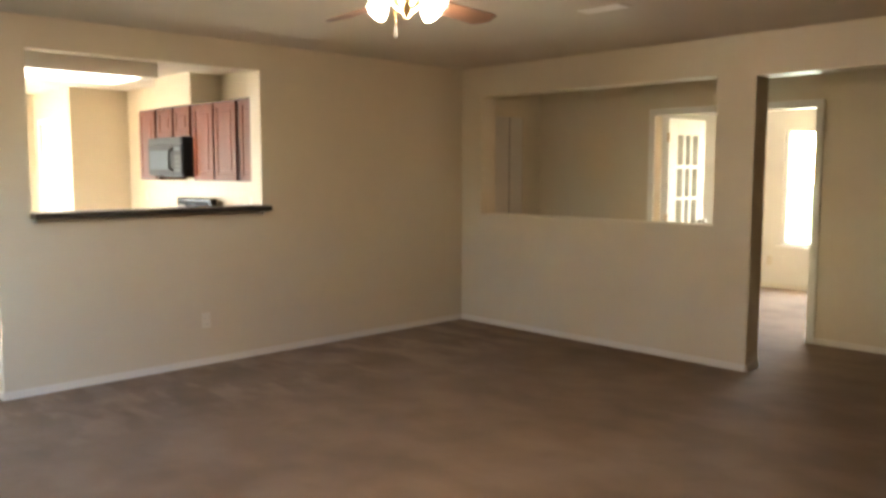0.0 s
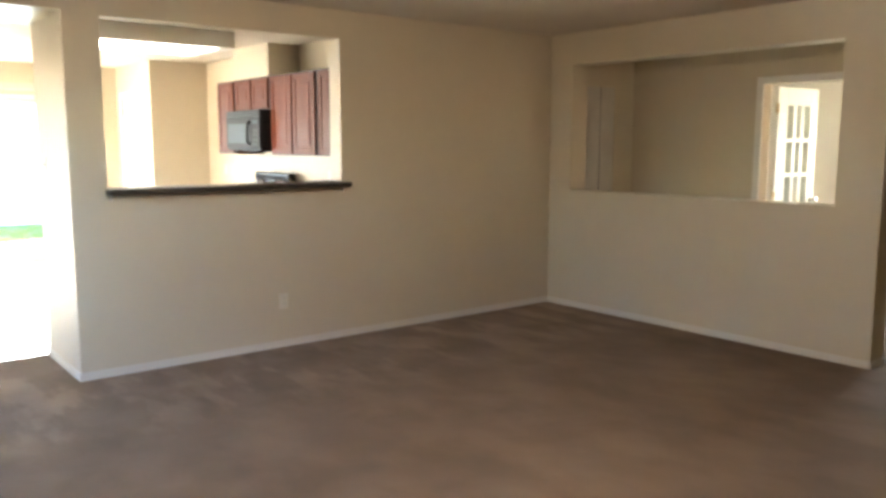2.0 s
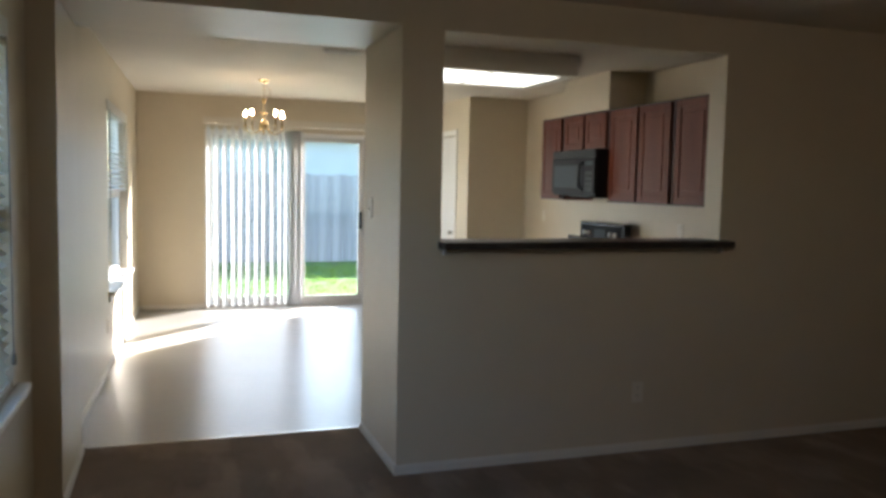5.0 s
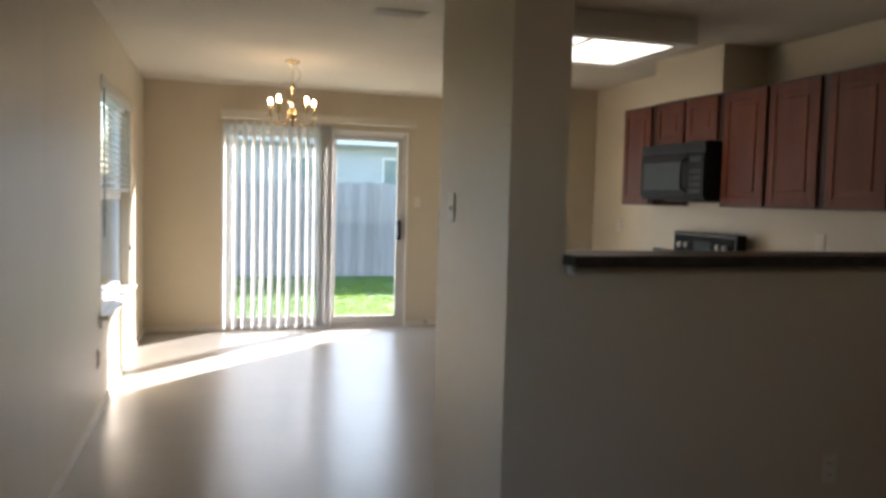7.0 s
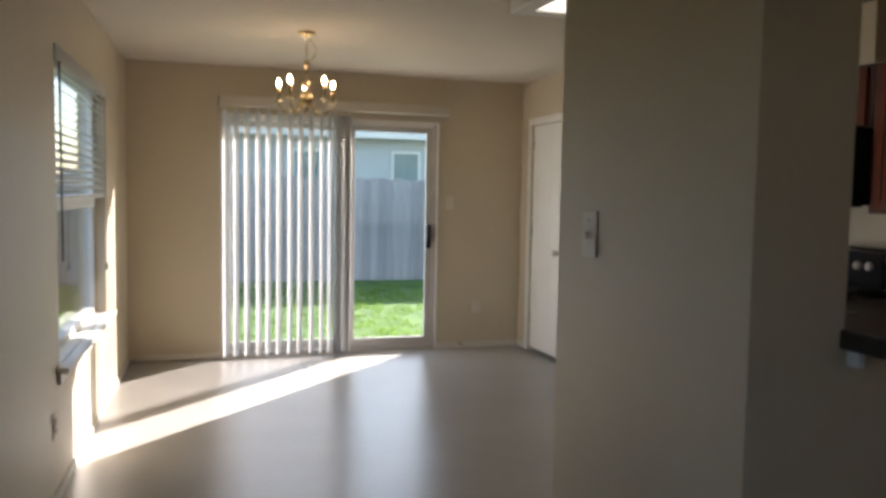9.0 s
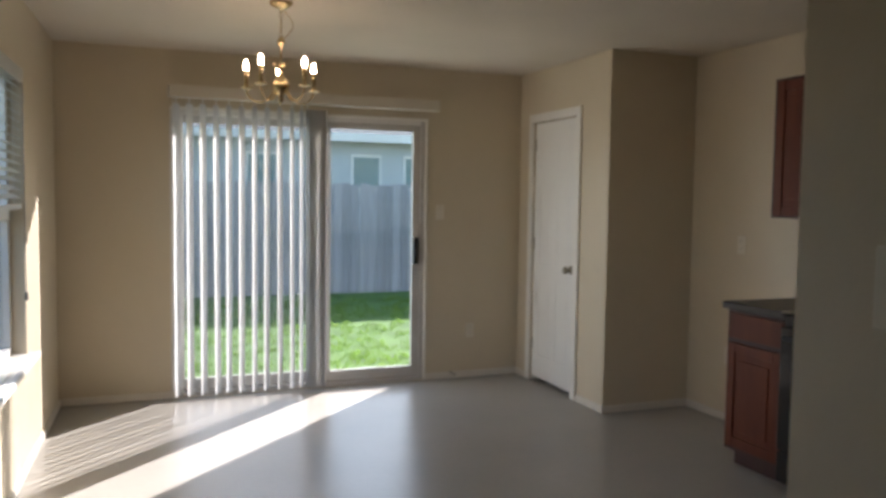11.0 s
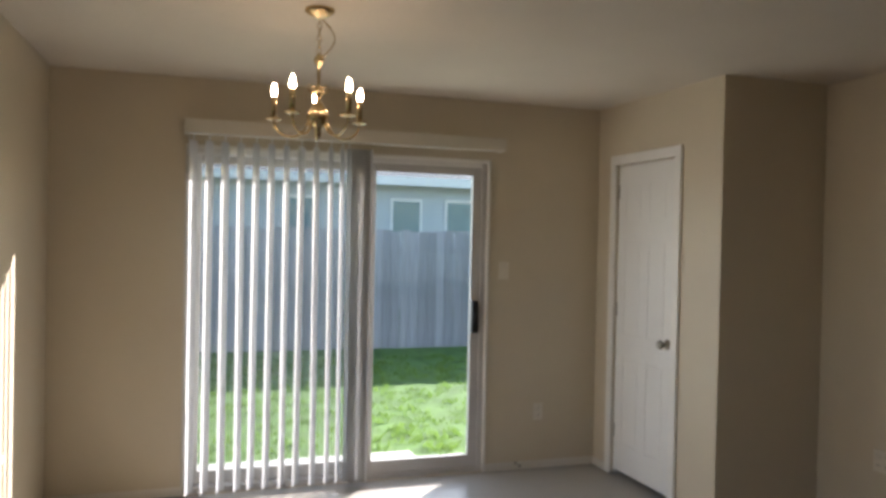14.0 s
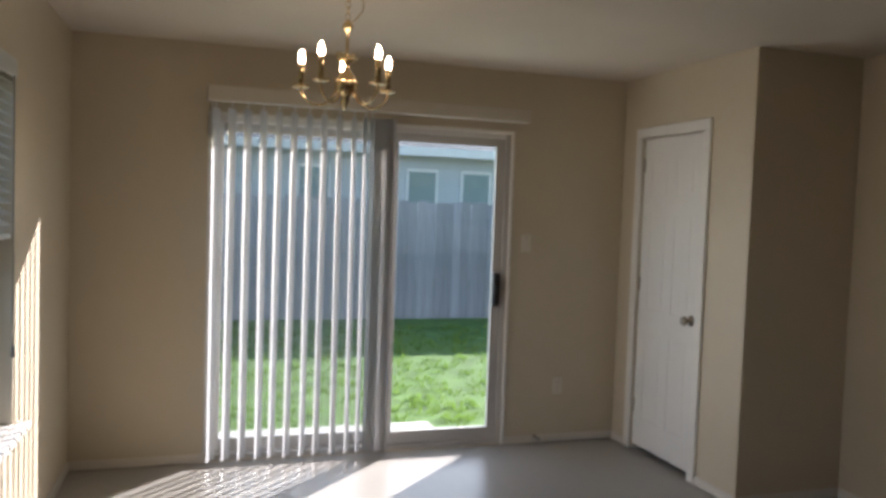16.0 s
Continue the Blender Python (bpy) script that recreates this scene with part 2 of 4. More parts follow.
M_PANE_FAR = material("far_window_glass", (0.12, 0.20, 0.22), 0.08, vary=0.1)
M_DIFFUSER = glow("fluorescent_diffuser", (1.0, 0.95, 0.80), 0.34)
M_BULB = glow("bulb_glow", (1.0, 0.76, 0.50), 15.0)
M_FANGLASS = glow("lit_frosted_glass", (1.0, 0.80, 0.60), 1.0)


# ---- mesh helpers ----
def box(bm, x0, x1, y0, y1, z0, z1, bevel=0.0):
    v = [bm.verts.new(c) for c in ((x0, y0, z0), (x1, y0, z0), (x1, y1, z0), (x0, y1, z0), (x0, y0, z1), (x1, y0, z1), (x1, y1, z1), (x0, y1, z1))]
    faces = [bm.faces.new([v[i] for i in f]) for f in ((0, 3, 2, 1), (4, 5, 6, 7), (0, 1, 5, 4), (1, 2, 6, 5), (2, 3, 7, 6), (3, 0, 4, 7))]
    if bevel:
        edges = list({e for f in faces for e in f.edges})
        bmesh.ops.bevel(bm, geom=edges, offset=bevel, segments=2, affect="EDGES", profile=0.5)
    return bm


def boxed(x0, x1, y0, y1, z0, z1, bevel=0.0):
    return box(bmesh.new(), x0, x1, y0, y1, z0, z1, bevel)


def lathe(bm, profile, segs=20, at=(0, 0, 0), axis="z"):
    """Turned body from (radius, height) pairs."""
    rings = []
    for r, h in profile:
        ring = []
        for k in range(segs):
            a = 2 * math.pi * k / segs
            c, s = r * math.cos(a), r * math.sin(a)
            p = {"z": (c, s, h), "y": (c, h, s), "x": (h, c, s)}[axis]
            ring.append(bm.verts.new((p[0] + at[0], p[1] + at[1], p[2] + at[2])))
        rings.append(ring)
    for a, b in zip(rings, rings[1:]):
        for k in range(segs):
            bm.faces.new((a[k], a[(k + 1) % segs], b[(k + 1) % segs], b[k]))
    bm.faces.new(rings[0])
    bm.faces.new(rings[-1])
    bmesh.ops.recalc_face_normals(bm, faces=bm.faces)
    for f in bm.faces:
        f.smooth = True
    return bm


def tube(bm, points, radius, segs=8):
    """A round bar along a line of points."""
    pts = [Vector(p) for p in points]
    rings = []
    for i, p in enumerate(pts):
        d = (pts[min(i + 1, len(pts) - 1)] - pts[max(i - 1, 0)]).normalized()
        side = d.cross(Vector((0, 0, 1)))
        if side.length < 0.05:
            side = d.cross(Vector((0, 1, 0)))
        side.normalize()
        up = side.cross(d).normalized()
        r = radius[i] if isinstance(radius, (list, tuple)) else radius
        rings.append([bm.verts.new(p + r * (math.cos(2 * math.pi * k / segs) * side + math.sin(2 * math.pi * k / segs) * up)) for k in range(segs)])
    for a, b in zip(rings, rings[1:]):
        for k in range(segs):
            bm.faces.new((a[k], a[(k + 1) % segs], b[(k + 1) % segs], b[k]))
    bm.faces.new(rings[0])
    bm.faces.new(rings[-1])
    bmesh.ops.recalc_face_normals(bm, faces=bm.faces)
    for f in bm.faces:
        f.smooth = True
    return bm


def mesh_of(name, bm, mat):
    me = bpy.data.meshes.new(name)
    bm.to_mesh(me)
    bm.free()
    me.materials.append(mat)
    return me


def part(name, bm, mat, parent, label=""):
    ob = new(name, mesh_of(name, bm, mat))
    ob.parent = parent
    if label:
        ob["label"] = label
    return ob


def whole(name, bm, mat, label, category, group="", kind=""):
    return tagged(new(name, mesh_of(name, bm, mat)), label, category, group, kind)


def thing(name, label, category, at=(0, 0, 0), group="", kind="", turn=0.0):
    ob = new(name)
    ob.matrix_basis = pose(*at, 0, 0, turn)
    return tagged(ob, label, category, group, kind)


def holed(axis, c0, c1, a0, a1, z0, z1, holes):
    """A wall slab along x or y, cut by (a0, a1, z0, z1) openings: one closed mesh."""
    bm = bmesh.new()
    us = sorted({a0, a1, *[h[0] for h in holes], *[h[1] for h in holes]})
    vs = sorted({z0, z1, *[h[2] for h in holes], *[h[3] for h in holes]})
    verts = {}

    def vert(u, c, z):
        if (u, c, z) not in verts:
            verts[u, c, z] = bm.verts.new((u, c, z) if axis == "x" else (c, u, z))
        return verts[u, c, z]

    def solid(i, k):
        if not (0 <= i < len(us) - 1 and 0 <= k < len(vs) - 1):
            return False
        u, z = (us[i] + us[i + 1]) / 2, (vs[k] + vs[k + 1]) / 2
        return not any(h[0] < u < h[1] and h[2] < z < h[3] for h in holes)

    for i in range(len(us) - 1):
        for k in range(len(vs) - 1):
            if not solid(i, k):
                continue
            u0, u1, w0, w1 = us[i], us[i + 1], vs[k], vs[k + 1]
            for c in (c0, c1):
                bm.faces.new((vert(u0, c, w0), vert(u1, c, w0), vert(u1, c, w1), vert(u0, c, w1)))
            for di, dk, p, q in ((-1, 0, (u0, w0), (u0, w1)), (1, 0, (u1, w0), (u1, w1)), (0, -1, (u0, w0), (u1, w0)), (0, 1, (u0, w1), (u1, w1))):
                if not solid(i + di, k + dk):
                    bm.faces.new((vert(p[0], c0, p[1]), vert(q[0], c0, q[1]), vert(q[0], c1, q[1]), vert(p[0], c1, p[1])))
    bmesh.ops.recalc_face_normals(bm, faces=bm.faces)
    return bm


def structure(name, bm, mat, label, category="wall"):
    return whole(name, bm, mat, label, category, kind="structure")


_pivot = Matrix.Translation((DIN_L, FAR, 0))
WEST = _pivot @ Matrix.Rotation(radians(WEST_TURN), 4, "Z") @ _pivot.inverted()


def skew(ob):
    """Swing a thing of the dining west wall round the far corner, with its wall."""
    ob.matrix_basis = WEST @ ob.matrix_basis
    return ob


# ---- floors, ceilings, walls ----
structure("floor_carpet", boxed(LIV_L - 0.2, 11.4, SOUTH, CARPET_Y, -0.12, 0.0), M_CARPET, "worn brown cut-pile carpet with paler streaks", "carpet")
structure("floor_vinyl", boxed(LIV_L - 0.2, 5.0, CARPET_Y, FAR + 0.02, -0.12, -0.004), M_LINO, "glossy grey-beige sheet vinyl flooring", "floor")
structure("trim_threshold", boxed(0.45, WING0 + 0.1, CARPET_Y - 0.016, CARPET_Y + 0.016, -0.004, 0.005, 0.002), M_NICKEL, "thin metal strip where the carpet meets the vinyl", "threshold")
structure("ceiling", boxed(LIV_L - 0.25, 11.4, SOUTH - 0.2, FAR + 0.2, CEIL, CEIL + 0.15), M_CEIL, "off-white lightly textured drywall ceiling", "ceiling")

LW = (4.85, 6.55, 0.66, 2.04)
structure("wall_living_west", holed("y", LIV_L - 0.16, LIV_L, SOUTH, A0, 0, CEIL, [LW]), M_WALL, "beige painted living room wall with a blinded window")
DW = (9.80, 11.42, 0.60, 2.06)
skew(structure("wall_dining_west", holed("y", DIN_L - 0.16, DIN_L, SOFFIT_Y + 0.01, FAR + 0.16, 0, CEIL, [DW]), M_WALL, "beige painted dining wall with a window"))
structure("wall_stub_west", boxed(LIV_L - 0.16, JAMB_L, A0, SOFFIT_Y, 0, 2.25), M_WALL, "beige stub wall beside the wide opening")
structure("wall_header", boxed(LIV_L - 0.16, WING1, A0, SOFFIT_Y, 2.25, CEIL), M_WALL, "deep beige dropped header over the opening")
structure("wall_wing", boxed(WING0, WING1, A1, SOFFIT_Y, 0, 2.25), M_WALL, "beige wing wall that ends the kitchen counter")
PT = (2.265, 3.95, 1.15, 2.237)
structure("wall_kitchen_front", holed("x", A0, A1, WING1, B1, 0, CEIL, [PT]), M_WALL, "beige wall with a kitchen pass-through opening")
structure("wall_kitchen_end", boxed(WING0, WING1, A0, A1, 0, 2.25), M_WALL, "beige end of the kitchen wall")
OP = (4.335, 6.71, 1.058, 2.165)
HO = (2.3, 4.04, 0.0, 2.14)
structure("wall_hall_half", holed("y", B0, B1, SOUTH, A0, 0, CEIL, [HO, OP]), M_WALL, "beige half wall with a long opening to the hall")
DOUBLE = (4.14, 5.66, 0.0, 2.0)
structure("wall_hall_back", holed("y", HALL_X, HALL_X + 0.12, 1.5, 7.9, 0, CEIL, [DOUBLE]), M_WALL, "beige hall wall with a double doorway")
structure("wall_hall_end", boxed(B1, HALL_X, 7.1, 7.25, 0, CEIL), M_WALL, "beige end wall of the hall")
structure("wall_hall_south", boxed(B1, HALL_X + 0.12, 1.35, 1.5, 0, CEIL), M_WALL, "beige wall closing the hall")
structure("wall_south", boxed(LIV_L - 0.16, B1, SOUTH - 0.15, SOUTH, 0, CEIL), M_WALL, "plain beige living room wall")
SL = (1.335, 3.225, 0.0, 2.035)
structure("wall_far", holed("x", FAR, FAR + 0.16, DIN_L, 5.0, -0.12, CEIL, [SL]), M_WALL, "beige wall around the sliding patio door")
PD = (11.785, 12.435, 0.0, 2.04)
structure("wall_pantry_front", holed("y", PANTRY_X, PANTRY_X + 0.11, PANTRY_Y, FAR, 0, CEIL, [PD]), M_WALL, "beige pantry wall around a white door")
structure("wall_pantry_side", boxed(PANTRY_X + 0.11, RANGE_X, PANTRY_Y, PANTRY_Y + 0.11, 0, CEIL), M_WALL, "beige side wall of the pantry")
structure("wall_range", boxed(RANGE_X, RANGE_X + 0.14, A1, FAR, 0, CEIL), M_WALL, "beige kitchen wall behind the range")
structure("wall_vent_chase", boxed(4.405, RANGE_X, 9.03, 9.84, 2.127, CEIL), M_WALL, "beige boxed vent chase over the wall cabinets")
# far bedroom
BW = (4.25, 5.68, 0.54, 1.99)
structure("wall_bedroom_back", holed("y", 10.6, 10.75, 1.5, 7.9, 0, CEIL, [BW]), M_CREAM, "cream bedroom wall with a bright window")
structure("wall_bedroom_north", boxed(HALL_X + 0.12, 10.6, 7.8, 7.9, 0, CEIL), M_CREAM, "plain cream bedroom wall")
structure("wall_bedroom_south", boxed(HALL_X + 0.12, 10.6, 1.5, 1.62, 0, CEIL), M_CREAM, "plain cream bedroom wall")


def baseboard(axis, face, a0, a1, sign, h=0.050, d=0.012):
    bm = bmesh.new()
    lo, hi = (face, face + sign * d) if sign > 0 else (face + sign * d, face)
    lo2, hi2 = (face, face + sign * d * 0.55) if sign > 0 else (face + sign * d * 0.55, face)
    for (p, q), z0, z1 in (((lo, hi), 0.0, h * 0.8), ((lo2, hi2), h * 0.8, h)):
        if axis == "x":
            box(bm, a0, a1, p, q, z0, z1)
        else:
            box(bm, p, q, a0, a1, z0, z1)
    return structure("baseboard", bm, M_BASE, "narrow white painted baseboard", "baseboard")


baseboard("x", A0, WING0 - 0.012, B0, -1)
baseboard("y", WING0, A0, SOFFIT_Y, -1)
baseboard("y", B0, 4.04, A0 - 0.012, -1)
baseboard("x", 4.04, B0, B1, -1)
baseboard("y", HALL_X, 1.5, 4.075, -1)
baseboard("y", HALL_X, 5.725, 7.1, -1)
baseboard("y", LIV_L, SOUTH, A0, 1)
baseboard("y", JAMB_L, A0, SOFFIT_Y, 1)
skew(baseboard("y", DIN_L, SOFFIT_Y + 0.01, FAR - 0.002, 1))
baseboard("x", FAR, DIN_L + 0.013, 1.37, -1)
baseboard("x", FAR, 3.245, PANTRY_X, -1)
baseboard("y", PANTRY_X, 12.50, FAR - 0.012, -1)
baseboard("y", PANTRY_X, PANTRY_Y, 11.72, -1)
baseboard("x", PANTRY_Y, PANTRY_X - 0.012, RANGE_X, -1)
baseboard("y", RANGE_X, 10.26, PANTRY_Y - 0.012, -1)
baseboard("y", 10.6, 1.62, 7.8, -1)


# ---- outside ----
def outside():
    structure("ground", boxed(-60, 90, -60, 140, -0.4, -0.16), M_GRASS, "mown back lawn, partly in shade", "lawn")
    structure("pavement_patio", boxed(0.9, 3.0, FAR + 0.165, 13.6, -0.159, -0.08, 0.01), M_CONCRETE, "pale concrete patio slab outside the door", "patio")
    rnd = random.Random(4)
    bm = bmesh.new()
    for _ in range(1500):
        cx, cy = rnd.uniform(-0.5, 8.0), rnd.uniform(13.66, 18.8)
        tall = rnd.uniform(0.02, 0.075)
        for _ in range(10):
            x, y = rnd.gauss(cx, 0.045), max(13.62, rnd.gauss(cy, 0.045))
            a, h, w = rnd.uniform(0, 6.28), tall * rnd.uniform(0.6, 1.1), rnd.uniform(0.006, 0.012)
            dx, dy = math.cos(a) * w, math.sin(a) * w
            lx, ly = rnd.uniform(-0.03, 0.03), rnd.uniform(-0.03, 0.03)
            v = [bm.verts.new(p) for p in ((x - dx, y - dy, -0.161), (x + dx, y + dy, -0.161), (x + lx, y + ly, -0.16 + h))]
            bm.faces.new(v)
    whole("grass", bm, M_BLADEG, "uneven tufts of mown green grass", "grass", kind="stuff")


outside()


def fence(at, turn, x0, x1, label):
    ob = thing("fence", label, "fence", at, turn=turn)
    rnd = random.Random(2)
    for z in (0.35, 1.45):
        part("rail", boxed(x0, x1, 0.0, 0.04, z, z + 0.09), M_FENCE, ob)
    meshes = [mesh_of("board", boxed(0, 0.138, -0.02, 0.0, -0.01, 1.80 + rnd.uniform(-0.015, 0.015), 0.002), M_FENCE) for _ in range(4)]
    x = x0
    while x < x1:
        b = new("board", rnd.choice(meshes))
        b.parent = ob
        b.matrix_basis = pose(x, rnd.uniform(-0.004, 0.004), 0, 0, rnd.uniform(-0.3, 0.3), 0)
        x += 0.144
    x = x0
    while x < x1:
        part("post", boxed(x, x + 0.09, 0.04, 0.13, 0, 1.72), M_FENCE, ob)
        x += 2.4
    return ob


fence((0, 19.6, -0.16), 0, -1.9, 16.0, "weathered grey board fence behind the lawn")
fence((-2.0, 0, -0.16), 90, 3.2, 19.4, "weathered grey board fence beside the house")


def neighbour_house():
    ob = thing("house", "grey-sided neighbouring house with a low shingle roof", "house", (6.2, 26.0, -0.16))
    part("wall", boxed(-5.5, 5.5, 0, 7, 0, 3.0), M_SIDING, ob)
    bm = bmesh.new()
    for k in range(18):
        box(bm, -5.5, 5.5, -0.02, 0.0, 0.1 + k * 0.16, 0.1 + k * 0.16 + 0.14)
    part("siding", bm, M_SIDING, ob)
    bm = bmesh.new()
    for pts in (((-6, -0.5, 2.95), (6, -0.5, 2.95), (6, 3.5, 4.5), (-6, 3.5, 4.5)), ((-6, 3.5, 4.5), (6, 3.5, 4.5), (6, 7.5, 2.95), (-6, 7.5, 2.95))):
        lo = [bm.verts.new(p) for p in pts]
        hi = [bm.verts.new((p[0], p[1], p[2] + 0.15)) for p in pts]
        bm.faces.new(lo), bm.faces.new(hi)
        for i in range(4):
            bm.faces.new((lo[i], lo[(i + 1) % 4], hi[(i + 1) % 4], hi[i]))
    bmesh.ops.recalc_face_normals(bm, faces=bm.faces)
    part("roof", bm, M_ROOF, ob)
    part("fascia", boxed(-6, 6, -0.54, -0.5, 2.9, 3.1), M_HOUSE_TRIM, ob)
    for x in (-2.6, -0.05, 1.3):
        w = part("window", boxed(x - 0.06, x + 0.71, -0.06, -0.02, 1.75, 2.62), M_HOUSE_TRIM, ob)
        part("pane", boxed(x, x + 0.65, -0.075, -0.062, 1.82, 2.55), M_PANE_FAR, w)
    return ob


neighbour_house()


# ---- doors and windows ----
def casing(name, x, y0, y1, top, w=0.065, d=0.018, sign=-1, kind="structure"):
    """Door trim on a wall that runs along y."""
    ob = thing(name, "white painted door trim", "door trim", (0, 0, 0), kind=kind)
    lo, hi = (x - d, x) if sign < 0 else (x, x + d)
    part("jamb_trim", boxed(lo, hi, y0 - w, y0, 0, top, 0.004), M_TRIM, ob)
    part("jamb_trim", boxed(lo, hi, y1, y1 + w, 0, top, 0.004), M_TRIM, ob)
    part("head_trim", boxed(lo, hi, y0 - w, y1 + w, top, top + w, 0.004), M_TRIM, ob)
    return ob


casing("trim_pantry_door", PANTRY_X, 11.785, 12.435, 2.04)


def knob_shape(sign=-1):
    bm = bmesh.new()
    lathe(bm, [(0.032, 0), (0.032, 0.006 * sign), (0.012, 0.012 * sign), (0.011, 0.03 * sign), (0.022, 0.038 * sign), (0.028, 0.05 * sign), (0.024, 0.062 * sign), (0.008, 0.067 * sign)], 18, axis="x")
    return bm


def pantry_door():
    ob = thing("door_1", "closed white six-panel moulded pantry door", "door", (PANTRY_X + 0.012, 11.785, 0), kind="structure")
    part("slab", boxed(0.0025, 0.035, 0.004, 0.646, 0.034, 2.034, 0.002), M_DOOR, ob)
    for a, b in ((0.004, 0.094), (0.285, 0.365), (0.556, 0.646)):
        part("stile", boxed(0, 0.0027, a, b, 0.034, 2.034, 0.001), M_DOOR, ob)
    rails = ((0.034, 0.22), (0.80, 0.94), (1.56, 1.66), (1.92, 2.034))
    for a, b in ((0.092, 0.287), (0.363, 0.558)):
        for z0, z1 in rails:
            part("rail", boxed(0.0002, 0.0027, a, b, z0, z1, 0.001), M_DOOR, ob)
        for (_, z0), (z1, _) in zip(rails, rails[1:]):
            part("raised_panel", boxed(0.0006, 0.0027, a + 0.028, b - 0.028, z0 + 0.026, z1 - 0.026, 0.0008), M_DOOR, ob)
    k = part("door_knob", knob_shape(), M_NICKEL, ob, "round satin nickel knob")
    k.location = (0, 0.066, 0.93)
    for z in (0.25, 1.05, 1.82):
        part("hinge", boxed(-0.006, 0.004, 0.636, 0.652, z, z + 0.09, 0.001), M_NICKEL, ob)
    part("jamb", boxed(0.0, 0.09, 0.647, 0.65, 0, 2.04), M_TRIM, ob)
    return ob


pantry_door()


def sliding_door():
    ob = thing("door_2", "white sliding glass patio door, closed", "patio door", (0, 0, 0), kind="structure")
    x0, x1, _, top = SL
    y0, y1 = FAR + 0.015, FAR + 0.115
    f = 0.034
    part("frame_side", boxed(x0, x0 + f, y0, y1, 0, top, 0.004), M_VINYL, ob)
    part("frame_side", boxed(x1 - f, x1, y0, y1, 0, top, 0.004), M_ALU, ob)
    part("frame_head", boxed(x0 + f, x1 - f, y0, y1, top - f, top, 0.004), M_VINYL, ob)
    part("frame_track", boxed(x0 + f, x1 - f, y0 - 0.01, y1, 0, 0.035, 0.004), M_ALU, ob)
    part("sill", boxed(x0, x1, FAR + 0.116, FAR + 0.2, -0.1, 0.02), M_ALU, ob)
    mid = 2.44
    for n, (a, b, p) in enumerate(((x0 + f, mid + 0.05, y0 + 0.055), (mid - 0.02, x1 - f, y0 + 0.01))):
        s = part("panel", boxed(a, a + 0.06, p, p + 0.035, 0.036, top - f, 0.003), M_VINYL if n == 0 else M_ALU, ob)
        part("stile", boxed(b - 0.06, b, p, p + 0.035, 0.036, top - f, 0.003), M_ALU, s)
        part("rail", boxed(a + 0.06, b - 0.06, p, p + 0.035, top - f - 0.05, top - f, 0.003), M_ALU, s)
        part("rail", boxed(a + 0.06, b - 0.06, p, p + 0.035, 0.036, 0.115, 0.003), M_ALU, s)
        g = part("pane", boxed(a + 0.06, b - 0.06, p + 0.014, p + 0.02, 0.115, top - f - 0.05), M_PANE, s)
        g.visible_shadow = False
    sc = part("insect_screen", boxed(x0 + f, x0 + f + 0.03, y1 + 0.004, y1 + 0.02, 0.036, top - f), M_ALU, ob, "sliding insect screen with grey mesh")
    part("screen_stile", boxed(mid + 0.02, mid + 0.05, y1 + 0.004, y1 + 0.02, 0.036, top - f), M_ALU, sc)
    bm = bmesh.new()
    bm.faces.new([bm.verts.new(p) for p in ((x0 + f + 0.03, y1 + 0.012, 0.036), (mid + 0.02, y1 + 0.012, 0.036), (mid + 0.02, y1 + 0.012, top - f), (x0 + f + 0.03, y1 + 0.012, top - f))])
    part("mesh", bm, M_SCREEN, sc)
    h = part("handle", boxed(x1 - f - 0.062, x1 - f - 0.018, y0 - 0.03, y0 + 0.009, 0.92, 1.13, 0.008), M_BLACK_MATT, ob, "black pull handle")
    part("latch", boxed(x1 - f - 0.05, x1 - f - 0.03, y0 - 0.042, y0 - 0.03, 1.0, 1.05, 0.003), M_BLACK_MATT, h)
    # slim trim round the opening
    part("trim_side", boxed(x1 - 0.004, x1 + 0.018, FAR - 0.012, FAR, 0, top + 0.02, 0.003), M_TRIM, ob)
    part("trim_head", boxed(x0, x1 - 0.004, FAR - 0.012, FAR, top - 0.004, top + 0.02, 0.003), M_TRIM, ob)
    return ob


sliding_door()


def vane_mesh(h):
    """One cupped strip, 89 mm wide, hung from its top."""
    bm = bmesh.new()
    n, w, t = 6, 0.089, 0.0012
    front, back = [], []
    for i in range(n + 1):
        u = i / n - 0.5
        x, y = u * w, 0.010 * (1 - 4 * u * u)
        front.append([bm.verts.new((x, y, z)) for z in (-h, 0)])
        back.append([bm.verts.new((x, y + t, z)) for z in (-h, 0)])
    for i in range(n):
        bm.faces.new((front[i][0], front[i + 1][0], front[i + 1][1], front[i][1]))
        bm.faces.new((back[i + 1][0], back[i][0], back[i][1], back[i + 1][1]))
        bm.faces.new((front[i][1], front[i + 1][1], back[i + 1][1], back[i][1]))
        bm.faces.new((front[i + 1][0], front[i][0], back[i][0], back[i + 1][0]))
    for i, s in ((0, 1), (n, -1)):
        q = (front[i][0], front[i][1], back[i][1], back[i][0])
        bm.faces.new(q if s > 0 else q[::-1])
    return bm


